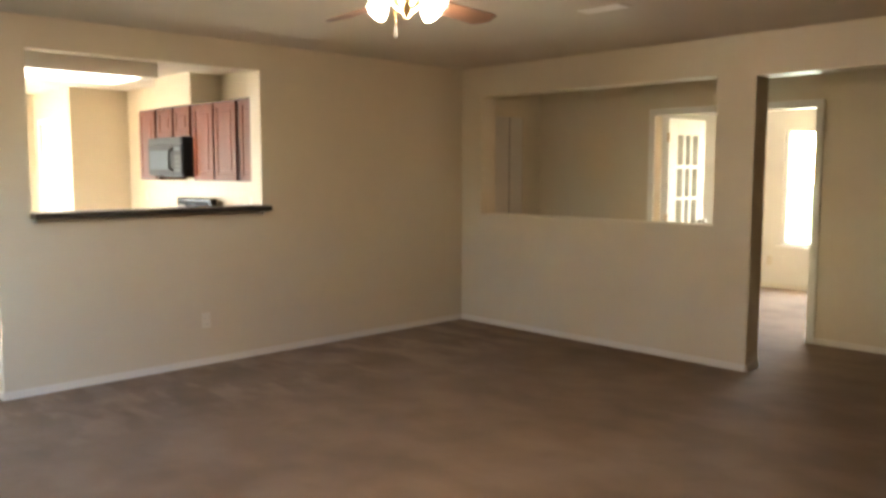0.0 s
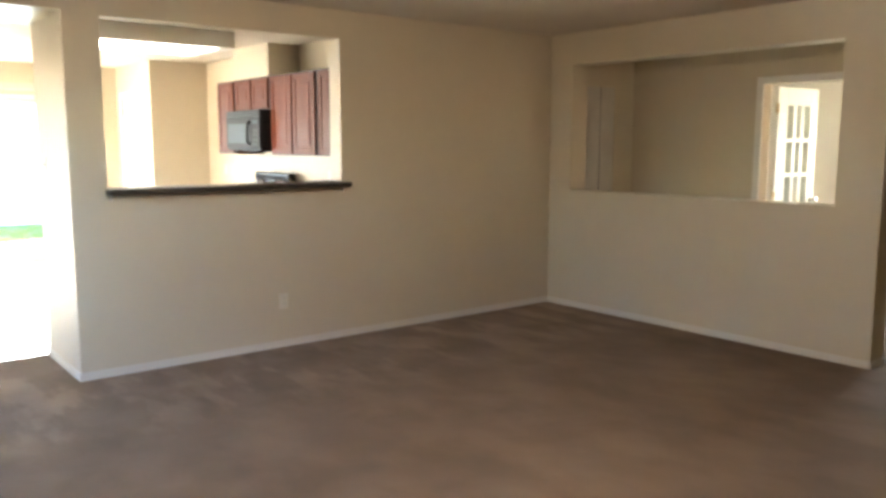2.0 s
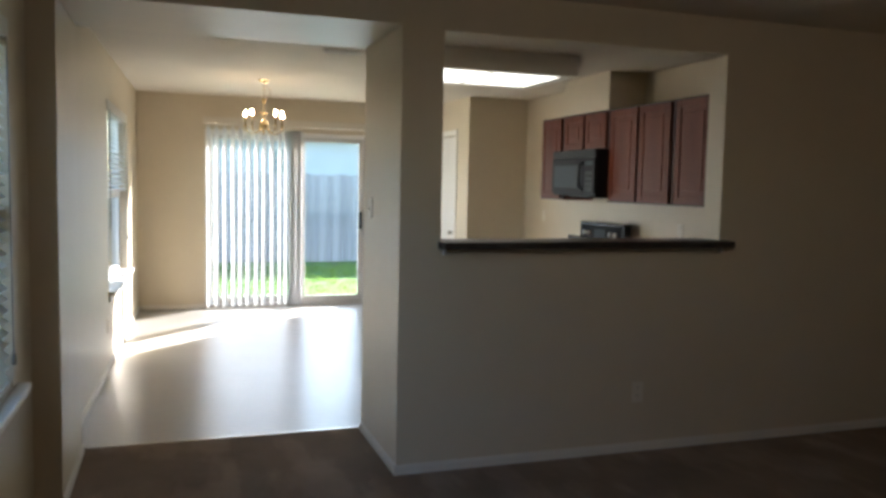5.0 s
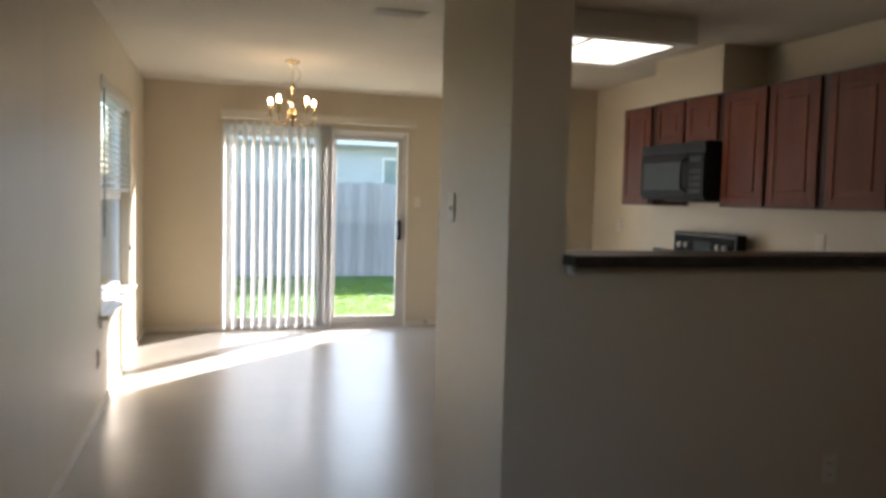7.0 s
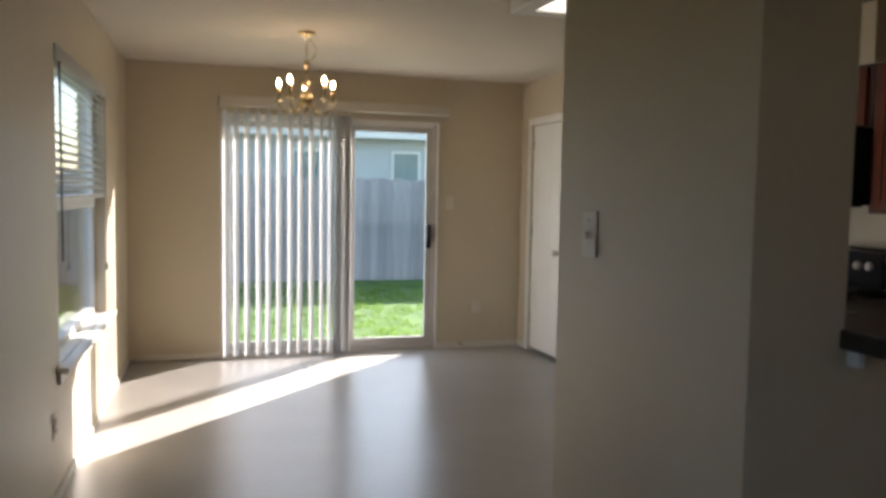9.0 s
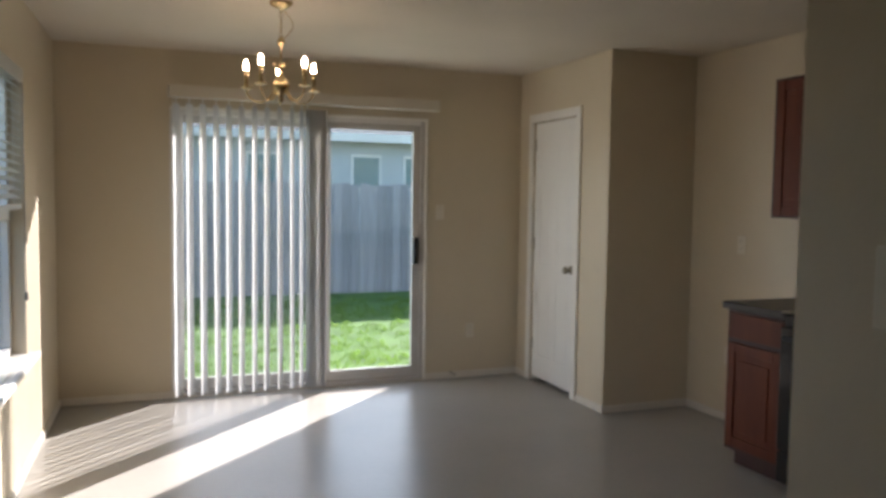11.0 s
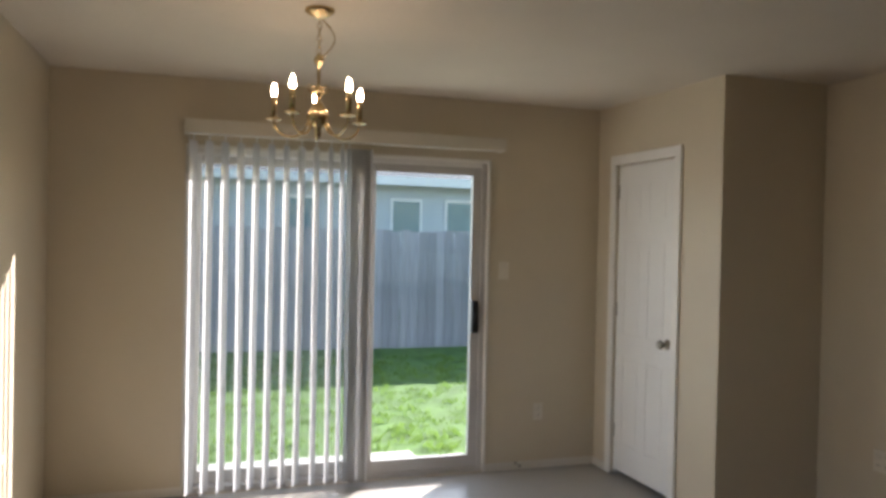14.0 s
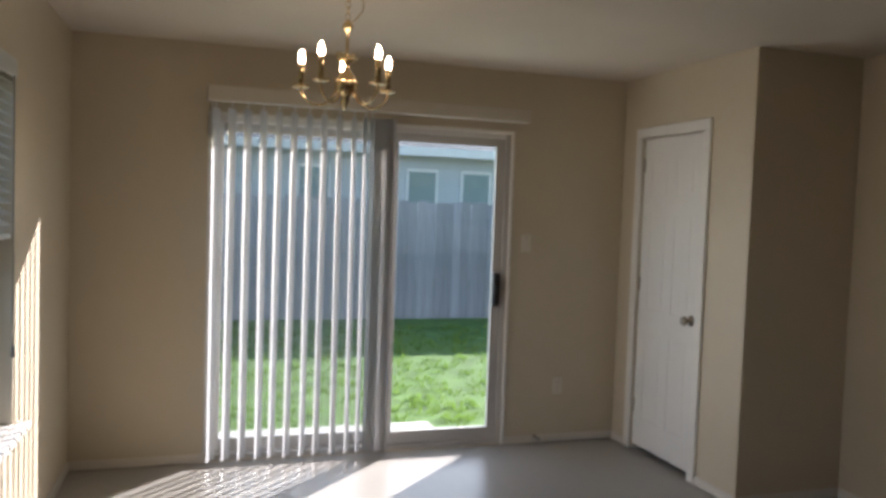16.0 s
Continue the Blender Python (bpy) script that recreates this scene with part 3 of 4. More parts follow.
def vertical_blind():
    y = FAR - 0.075
    ob = thing("vertical_blind", "white vertical vane blind drawn over half the patio door", "blind", (0, 0, 0))
    part("headrail", boxed(1.33, 3.29, y - 0.022, y + 0.022, 2.105, 2.145, 0.004), M_VINYL, ob)
    part("valance", boxed(1.325, 3.295, y - 0.062, y - 0.056, 2.105, 2.185, 0.002), M_VALANCE, ob, "cream valance board")
    for x in (1.325, 3.289):
        part("valance_end", boxed(x, x + 0.006, y - 0.056, FAR, 2.105, 2.185), M_SLAT, ob)
    me = mesh_of("vane", vane_mesh(2.045), M_VANE)
    clip = mesh_of("carrier", boxed(-0.006, 0.006, -0.004, 0.004, 0.0, 0.035), M_VINYL)
    rnd = random.Random(7)
    xs = [1.375 + 0.0885 * k for k in range(10)] + [2.242, 2.283]
    for i, x in enumerate(xs):
        a = (59 if i < 10 else 61) + rnd.uniform(-2.5, 2.5)
        v = new("vane", me)
        v.parent = ob
        v.matrix_basis = pose(x, y, 2.07, rnd.uniform(-0.25, 0.25), rnd.uniform(-0.15, 0.15), a)
        c = new("carrier", clip)
        c.parent = ob
        c.matrix_basis = pose(x, y, 2.07)
    for i, x in enumerate((2.322, 2.342, 2.362, 2.382, 2.402, 2.428)):
        v = new("vane", me)
        v.parent = ob
        v.matrix_basis = pose(x, y, 2.07, 0, 0, 47 if i < 5 else 76)
    part("wand", tube(bmesh.new(), [(1.35, y - 0.03, 2.1), (1.352, y - 0.035, 1.1)], 0.004), M_VINYL, ob)
    return ob


vertical_blind()


def window_west(n, x, hole, label):
    """A vinyl single-hung window in a wall that faces +x."""
    y0, y1, z0, z1 = hole
    ob = thing(n, label, "window", (0, 0, 0), kind="structure")
    o, i = x - 0.125, x - 0.068
    fr = part("window_frame", boxed(o, i, y0, y0 + 0.045, z0, z1), M_VINYL, ob)
    part("frame_side", boxed(o, i, y1 - 0.045, y1, z0, z1), M_VINYL, fr)
    part("frame_head", boxed(o, i, y0 + 0.045, y1 - 0.045, z1 - 0.045, z1), M_VINYL, fr)
    part("frame_foot", boxed(o, i, y0 + 0.045, y1 - 0.045, z0, z0 + 0.045), M_VINYL, fr)
    zm = (z0 + z1) / 2
    part("meeting_rail", boxed(o + 0.005, i + 0.01, y0 + 0.045, y1 - 0.045, zm - 0.025, zm + 0.025), M_VINYL, fr)
    for a, b in ((z0 + 0.045, zm - 0.025), (zm + 0.025, z1 - 0.045)):
        g = part("pane", boxed(o + 0.02, o + 0.026, y0 + 0.045, y1 - 0.045, a, b), M_PANE, ob)
        g.visible_shadow = False
    part("window_sill", boxed(x + 0.001, x + 0.055, y0 - 0.08, y1 + 0.08, z0 - 0.028, z0, 0.006), M_TRIM, ob)
    part("stool", boxed(x - 0.068, x + 0.001, y0, y1, z0 - 0.001, z0 + 0.004), M_TRIM, ob)
    part("apron", boxed(x + 0.001, x + 0.014, y0 - 0.04, y1 + 0.04, z0 - 0.085, z0 - 0.028, 0.003), M_TRIM, ob)
    return ob


def slat_blind(x, hole, bottom, tilt, label):
    y0, y1, z0, z1 = hole
    ob = thing("window_blind", label, "blind", (0, 0, 0))
    part("headrail", boxed(x - 0.055, x - 0.004, y0 + 0.01, y1 - 0.01, z1 - 0.045, z1 - 0.002, 0.003), M_SLAT, ob)
    part("valance", boxed(x - 0.002, x + 0.008, y0 - 0.01, y1 + 0.01, z1 - 0.065, z1 + 0.012, 0.003), M_SLAT, ob)
    me = mesh_of("slat", boxed(-0.025, 0.025, y0 + 0.012, y1 - 0.012, -0.0014, 0.0014), M_SLAT)
    rnd = random.Random(3)
    z = z1 - 0.075
    while z > bottom + 0.03:
        s = new("slat", me)
        s.parent = ob
        s.matrix_basis = pose(x - 0.03, 0, z, 0, tilt + rnd.uniform(-2, 2), 0)
        z -= 0.043
    part("bottom_rail", boxed(x - 0.054, x - 0.006, y0 + 0.012, y1 - 0.012, bottom, bottom + 0.022, 0.003), M_SLAT, ob)
    for f in (0.15, 0.85):
        yy = y0 + f * (y1 - y0)
        part("ladder_cord", boxed(x - 0.006, x - 0.004, yy - 0.002, yy + 0.002, bottom, z1 - 0.045), M_SLAT, ob)
    part("tilt_wand", tube(bmesh.new(), [(x + 0.012, y0 + 0.05, z1 - 0.06), (x + 0.014, y0 + 0.055, z1 - 0.98)], 0.005), M_CORD, ob, "thin dark tilt wand")
    low = max(bottom - 0.45, z0 + 0.12)
    bm = tube(bmesh.new(), [(x + 0.012, y1 - 0.06, z1 - 0.06), (x + 0.013, y1 - 0.06, low)], 0.0025, 6)
    cord = part("lift_cord", bm, M_CORD, ob, "dark looped lift cord")
    bm = bmesh.new()
    lathe(bm, [(0.003, low + 0.03), (0.008, low + 0.015), (0.009, low - 0.015), (0.004, low - 0.02)], 10, at=(x + 0.014, y1 - 0.06, 0))
    part("tassel", bm, M_CORD, cord)
    return ob


window_west("window_1", LIV_L, LW, "white vinyl living room window with a projecting sill")
slat_blind(LIV_L, LW, LW[2] + 0.01, 38, "white slatted blind lowered over the living room window")
skew(window_west("window_2", DIN_L, DW, "white vinyl dining window with a painted sill"))
skew(slat_blind(DIN_L, DW, 1.36, 28, "white slatted blind raised half way in the dining window"))


# bedroom window, seen through the double doorway
def bedroom_window(name, hole):
    y0, y1, z0, z1 = hole
    ob = thing(name, "bright white vinyl bedroom window", "window", (0, 0, 0), kind="structure")
    for a in ((y0, y0 + 0.05, z0, z1), (y1 - 0.05, y1, z0, z1), (y0 + 0.05, y1 - 0.05, z1 - 0.05, z1), (y0 + 0.05, y1 - 0.05, z0, z0 + 0.05)):
        part("window_frame", boxed(10.62, 10.67, *a), M_VINYL, ob)
    g = part("pane", boxed(10.64, 10.646, y0 + 0.05, y1 - 0.05, z0 + 0.05, z1 - 0.05), M_PANE, ob)
    g.visible_shadow = False
    part("window_sill", boxed(10.55, 10.599, y0 - 0.06, y1 + 0.06, z0 - 0.03, z0, 0.005), M_TRIM, ob)


bedroom_window("window_3", BW)
casing("trim_double_door", HALL_X, DOUBLE[0], DOUBLE[1], 2.0)


def french_leaf():
    """A glazed door leaf, hinged on the far jamb and swung into the bedroom."""
    ob = thing("door_3", "open white glazed french door with small panes", "door", (HALL_X + 0.14, DOUBLE[1] - 0.03, 0), kind="structure", turn=-2)
    w, h, t = 0.68, 1.985, 0.035
    s0, s1, m = 0.16, 0.13, 0.022
    part("stile", boxed(0, s0, -t, 0, 0.01, h, 0.003), M_DOOR, ob)
    part("stile", boxed(w - s1, w, -t, 0, 0.01, h, 0.003), M_DOOR, ob)
    part("rail", boxed(s0, w - s1, -t, 0, h - 0.16, h, 0.003), M_DOOR, ob)
    part("rail", boxed(s0, w - s1, -t, 0, 0.01, 0.24, 0.003), M_DOOR, ob)
    iw = w - s0 - s1
    for k in (1, 2):
        x = s0 + iw * k / 3
        part("muntin", boxed(x - m, x + m, -t, 0, 0.24, h - 0.16), M_DOOR, ob)
    for k in range(1, 5):
        z = 0.24 + (h - 0.40) * k / 5
        part("muntin", boxed(s0, w - s1, -t + 0.002, -0.002, z - 0.016, z + 0.016), M_DOOR, ob)
    g = part("pane", boxed(s0, w - s1, -t / 2 - 0.003, -t / 2 + 0.003, 0.24, h - 0.16), M_PANE, ob)
    g.visible_shadow = False
    k = part("door_knob", knob_shape(), M_NICKEL, ob)
    k.matrix_basis = pose(w - 0.055, -t, 0.95, 0, 0, 90)
    for z in (0.2, 0.95, 1.75):
        part("hinge", boxed(-0.02, 0.0, -t - 0.006, -t + 0.006, z, z + 0.09), M_BRASS, ob)
    return ob


french_leaf()


def hall_door():
    ob = thing("door_4", "closed taupe folding closet door in the dim hall", "door", (6.52, 7.1, 0), kind="structure")
    for a, b in ((0.062, 0.50), (0.515, 0.718)):
        part("leaf", boxed(a, b, -0.012, -0.002, 0.02, 2.03, 0.003), M_TAUPE, ob)
    part("gap", boxed(0.50, 0.515, -0.004, -0.001, 0.02, 2.03), M_SLOT, ob)
    for x in (0, 0.72):
        part("jamb_trim", boxed(x, x + 0.06, -0.02, -0.001, 0, 2.03, 0.003), M_WALL, ob)
    part("head_trim", boxed(0, 0.78, -0.02, -0.001, 2.03, 2.09, 0.003), M_WALL, ob)
    k = part("door_knob", knob_shape(), M_NICKEL, ob)
    k.matrix_basis = pose(0.65, -0.012, 0.93, 0, 0, 90)


hall_door()


# ---- kitchen ----
structure("trim_bar_ledge", boxed(2.255, 3.985, A0 - 0.10, A1 + 0.03, 1.152, 1.19, 0.006), M_COUNTER, "dark laminate bar ledge in the pass-through", "ledge")
for _x in (2.28, 3.95):
    structure("trim_ledge_bracket", boxed(_x - 0.008, _x + 0.008, A0 - 0.03, A0, 1.12, 1.15, 0.002), M_TRIM, "small white support block under the bar ledge", "bracket")


def panel_door(w, h, t=0.02):
    """A cabinet door facing -x, with a frame and a raised middle panel, its corner at the origin, along +y and +z."""
    r = 0.055
    return [
        ("stile", boxed(-t, 0, 0, r, 0, h, 0.003)),
        ("stile", boxed(-t, 0, w - r, w, 0, h, 0.003)),
        ("rail", boxed(-t, 0, r, w - r, 0, r, 0.003)),
        ("rail", boxed(-t, 0, r, w - r, h - r, h, 0.003)),
        ("panel", boxed(-t + 0.007, 0, r - 0.002, w - r + 0.002, r - 0.002, h - r + 0.002, 0.004)),
        ("raised_field", boxed(-t + 0.001, -t + 0.009, r + 0.035, w - r - 0.035, r + 0.035, h - r - 0.035, 0.004)),
    ]


def cabinet_door(parent, y, z, w, h, handle=False):
    pieces = panel_door(w, h)
    first = part("door", pieces[0][1], M_CHERRY, parent)
    first.location = (0, y, z)
    for n, bm in pieces[1:]:
        part(n, bm, M_CHERRY, first)
    return first


def wall_cabinet(y0, y1, z0, z1, doors, label):
    ob = thing("wall_cabinet", label, "kitchen cabinet", (4.422, y0, z0), group="wall cabinets over the range counter")
    w, h = y1 - y0, z1 - z0
    part("body", boxed(0.018, RANGE_X - 4.422, 0.0015, w - 0.0015, 0, h, 0.002), M_CHERRY, ob)
    part("face_frame", boxed(0.0, 0.0175, 0.0015, w - 0.0015, 0, h, 0.001), M_CHERRY_DARK, ob, "dark red face frame")
    gap = 0.034
    dw = (w - gap * (doors + 1)) / doors
    for k in range(doors):
        cabinet_door(ob, gap + k * (dw + gap), 0.012, dw, h - 0.03)
    return ob


WC = "reddish cherry wall cabinet with raised-panel doors"
wall_cabinet(9.84, 10.30, 1.36, 2.125, 1, "narrow cherry wall cabinet with one raised-panel door")
wall_cabinet(9.035, 9.838, 1.80, 2.125, 2, "short cherry wall cabinet above the microwave")
wall_cabinet(8.12, 9.033, 1.36, 2.125, 2, WC)
wall_cabinet(7.20, 8.118, 1.36, 2.125, 2, WC)


def microwave():
    ob = thing("microwave", "black over-the-range microwave with a vertical handle", "microwave", (4.30, 9.05, 1.39))
    w, h = 0.775, 0.41
    part("body", boxed(0.022, 0.399, 0, w, 0.012, h, 0.004), M_MW, ob)
    d = part("door", boxed(0, 0.021, 0.19, w, 0.03, h - 0.07, 0.005), M_MW, ob)
    part("window", boxed(-0.004, 0.001, 0.245, w - 0.05, 0.085, h - 0.13, 0.002), M_MW_WINDOW, d, "grey mesh window")
    part("handle", tube(bmesh.new(), [(0, 0.205, 0.075), (-0.035, 0.205, 0.1), (-0.04, 0.205, 0.19), (-0.035, 0.205, h - 0.14), (0, 0.205, h - 0.115)], 0.011, 10), M_BLACK_MATT, d)
    c = part("control_panel", boxed(0, 0.021, 0, 0.186, 0.03, h - 0.07, 0.004), M_MW, ob)
    part("display", boxed(-0.003, 0.001, 0.03, 0.155, h - 0.135, h - 0.1, 0.001), M_MW_WINDOW, c)
    for r in range(4):
        for k in range(3):
            part("button", boxed(-0.003, 0.001, 0.035 + k * 0.042, 0.068 + k * 0.042, 0.06 + r * 0.045, 0.09 + r * 0.045, 0.001), M_BLACK_MATT, c)
    v = part("vent_grille", boxed(0.004, 0.021, 0, w, h - 0.066, h, 0.002), M_BLACK_MATT, ob)
    for k in range(5):
        part("louver", boxed(-0.002, 0.006, 0.02, w - 0.02, h - 0.06 + k * 0.012, h - 0.054 + k * 0.012), M_MW, v)
    part("underside_lamp", boxed(0.08, 0.3, 0.2, w - 0.2, 0.0, 0.011, 0.002), M_BLACK_MATT, ob)
    return ob


microwave()


def kitchen_range():
    ob = thing("stove", "black electric range with a raised control panel", "stove", (4.05, 9.06, 0))
    w = 0.76
    part("body", boxed(0.03, 0.62, 0.0, w, 0.06, 0.895, 0.004), M_BLACK, ob)
    part("cooktop", boxed(0.0, 0.63, -0.003, w + 0.003, 0.897, 0.915, 0.006), M_GLASS_DARK, ob)
    for cx, cy, r in ((0.17, 0.2, 0.1), (0.17, 0.56, 0.08), (0.43, 0.2, 0.08), (0.43, 0.56, 0.1)):
        bm = bmesh.new()
        for k in range(4):
            rr = r * (1 - 0.22 * k)
            tube(bm, [(cx + rr * math.cos(a * math.pi / 8), cy + rr * math.sin(a * math.pi / 8), 0.921) for a in range(17)], 0.006, 6)
        part("burner_coil", bm, M_BLACK_MATT, ob)
    g = part("backguard", boxed(0.555, 0.64, 0.0, w, 0.916, 1.17, 0.014), M_BLACK, ob)
    part("panel_face", boxed(0.549, 0.556, 0.03, w - 0.03, 0.965, 1.145, 0.003), M_PANELGREY, g, "dark control panel face")
    for y in (0.11, 0.19, 0.57, 0.65):
        k = bmesh.new()
        lathe(k, [(0.024, 0.549), (0.022, 0.53), (0.018, 0.527)], 16, at=(0, y, 1.07), axis="x")
        part("control_knob", k, M_KNOB, g, "grey burner knob")
    part("clock", boxed(0.545, 0.549, 0.28, 0.48, 1.03, 1.11, 0.001), M_MW_WINDOW, g)
    d = part("oven_door", boxed(0.0, 0.029, 0.006, w - 0.006, 0.23, 0.84, 0.006), M_BLACK, ob)
    part("window", boxed(-0.003, 0.001, 0.13, w - 0.13, 0.38, 0.68, 0.002), M_GLASS_DARK, d)
    part("handle", tube(bmesh.new(), [(0.0, 0.06, 0.79), (-0.04, 0.07, 0.795), (-0.045, w / 2, 0.797), (-0.04, w - 0.07, 0.795), (0.0, w - 0.06, 0.79)], 0.012, 10), M_BLACK_MATT, d)
    part("drawer", boxed(0.004, 0.029, 0.006, w - 0.006, 0.07, 0.222, 0.005), M_BLACK, ob)
    return ob


kitchen_range()


def base_cabinet(y0, y1, label):
    ob = thing("base_cabinet", label, "kitchen cabinet", (4.122, y0, 0), group="base cabinets along the range wall")
    w = y1 - y0
    part("body", boxed(0.018, RANGE_X - 4.122, 0.001, w - 0.001, 0.1, 0.868, 0.002), M_CHERRY, ob)
    part("face_frame", boxed(0, 0.0175, 0.001, w - 0.001, 0.1, 0.868), M_CHERRY_DARK, ob)
    part("toe_kick", boxed(0.075, 0.5, 0.001, w - 0.001, 0, 0.1), M_CHERRY_DARK, ob)
    n = max(1, round(w / 0.45))
    gap = 0.022
    dw = (w - gap * (n + 1)) / n
    for k in range(n):
        y = gap + k * (dw + gap)
        part("drawer_front", boxed(-0.02, 0, y, y + dw, 0.715, 0.85, 0.004), M_CHERRY, ob)
        cabinet_door(ob, y, 0.125, dw, 0.565)
    return ob


base_cabinet(9.828, 10.262, "cherry base cabinet with one drawer and door")
base_cabinet(7.80, 9.05, "cherry base cabinets beside the range")


def counter(y0, y1, label):
    ob = thing("countertop", label, "countertop", (0, 0, 0))
    part("slab", boxed(4.085, RANGE_X - 0.002, y0, y1, 0.87, 0.908, 0.006), M_COUNTER, ob)
    part("backsplash", boxed(RANGE_X - 0.022, RANGE_X - 0.001, y0, y1, 0.909, 1.01, 0.004), M_COUNTER, ob)
    return ob


counter(9.826, 10.275, "dark laminate countertop beside the range")
counter(7.14, 9.052, "dark laminate countertop along the range wall")
_s = thing("sink_counter", "dark laminate counter behind the pass-through wall", "countertop", (0, 0, 0))
part("slab", boxed(WING1 + 0.002, 4.08, A1 + 0.004, 7.76, 0.87, 0.908, 0.006), M_COUNTER, _s)
part("body", boxed(WING1 + 0.002, 4.08, A1 + 0.004, 7.72, 0.0, 0.869, 0.002), M_CHERRY, _s)


def light_box():
    ob = thing("ceiling_light", "white boxed fluorescent ceiling light, lit", "ceiling light", (0, 0, 0))
    x0, x1, y0, y1, z = 2.57, 3.84, 8.52, 9.42, 2.295
    for a in ((x0, x1, y0, y0 + 0.09), (x0, x1, y1 - 0.09, y1), (x0, x0 + 0.09, y0 + 0.09, y1 - 0.09), (x1 - 0.09, x1, y0 + 0.09, y1 - 0.09)):
        part("frame", boxed(*a, z, CEIL - 0.001, 0.004), M_TRIM, ob)
    d = part("diffuser", boxed(x0 + 0.09, x1 - 0.09, y0 + 0.09, y1 - 0.09, z + 0.012, z + 0.02), M_DIFFUSER, ob, "glowing white acrylic diffuser")
    part("divider", boxed((x0 + x1) / 2 - 0.012, (x0 + x1) / 2 + 0.012, y0 + 0.05, y1 - 0.05, z + 0.002, z + 0.0115), M_TRIM, ob)
    return ob


light_box()


# ---- chandelier ----
def chandelier(cx, cy, lift):
    ob = thing("chandelier", "polished brass five-arm chandelier with lit candle bulbs", "chandelier", (cx, cy, 0))
    bm = bmesh.new()
    lathe(bm, [(0.06, CEIL - 0.001), (0.058, CEIL - 0.012), (0.035, CEIL - 0.03), (0.012, CEIL - 0.04)], 24)
    part("canopy", bm, M_BRASS, ob)
    z = CEIL - 0.045
    k = 0
    while z > 2.257:
        bm = bmesh.new()
        pts = []
        for i in range(13):
            a = 2 * math.pi * i / 12
            u, v = 0.009 * math.cos(a), 0.016 * math.sin(a)
            pts.append((u if k % 2 else 0, 0 if k % 2 else u, z + v))
        tube(bm, pts, 0.0022, 6)
        part("chain_link", bm, M_BRASS, ob)
        z -= 0.024
        k += 1
    bm = bmesh.new()
    tube(bm, [(0.004 + 0.056 * math.sin(math.pi * i / 12), -0.010 * math.sin(math.pi * i / 12), 2.405 - i * 0.0135) for i in range(13)], 0.003, 6)
    part("cord", bm, M_BRASS, ob, "slack gilt lamp cord")
    bm = bmesh.new()
    lathe(bm, [(0.004, 2.22), (0.012, 2.21), (0.022, 2.195), (0.018, 2.18), (0.007, 2.165), (0.006, 2.09), (0.018, 2.075), (0.022, 2.06), (0.01, 2.045), (0.009, 2.03), (0.03, 2.0), (0.045, 1.975), (0.042, 1.95), (0.02, 1.925), (0.012, 1.91), (0.016, 1.895), (0.008, 1.88), (0.003, 1.868)], 24)
    part("column", bm, M_BRASS, ob).location.z = lift
    for i in range(5):
        a = math.radians(84 + 72 * i)
        dx, dy = math.cos(a), math.sin(a)
        arm = bmesh.new()
        tube(arm, [(dx * r, dy * r, h) for r, h in ((0.03, 1.955), (0.05, 1.92), (0.075, 1.893), (0.105, 1.882), (0.14, 1.888), (0.168, 1.91), (0.180, 1.935), (0.182, 1.952))], 0.0055, 8)
        armob = part("arm", arm, M_BRASS, ob)
        armob.location.z = lift
        bm = bmesh.new()
        lathe(bm, [(0.004, 1.948), (0.03, 1.952), (0.034, 1.958), (0.012, 1.961), (0.013, 1.968)], 18, at=(dx * 0.182, dy * 0.182, 0))
        part("bobeche", bm, M_BRASS, armob)
        bm = bmesh.new()
        lathe(bm, [(0.0115, 1.966), (0.0115, 2.045), (0.009, 2.048)], 14, at=(dx * 0.182, dy * 0.182, 0))
        part("candle_sleeve", bm, M_BRASS, armob)
        bm = bmesh.new()
        lathe(bm, [(0.006, 2.045), (0.010, 2.053), (0.0115, 2.066), (0.009, 2.084), (0.002, 2.10)], 14, at=(dx * 0.182, dy * 0.182, 0))
        part("bulb", bm, M_BULB, armob, "glowing flame-shaped bulb")
    for i in range(5):
        a = math.radians(48 + 72 * i)
        bm = bmesh.new()
        tube(bm, [(math.cos(a) * r, math.sin(a) * r, h) for r, h in ((0.012, 2.08), (0.035, 2.09), (0.045, 2.075), (0.035, 2.06), (0.026, 2.065))], 0.003, 6)
        part("scroll", bm, M_BRASS, ob).location.z = lift
    return ob


chandelier(1.815, 11.0, 0.045)


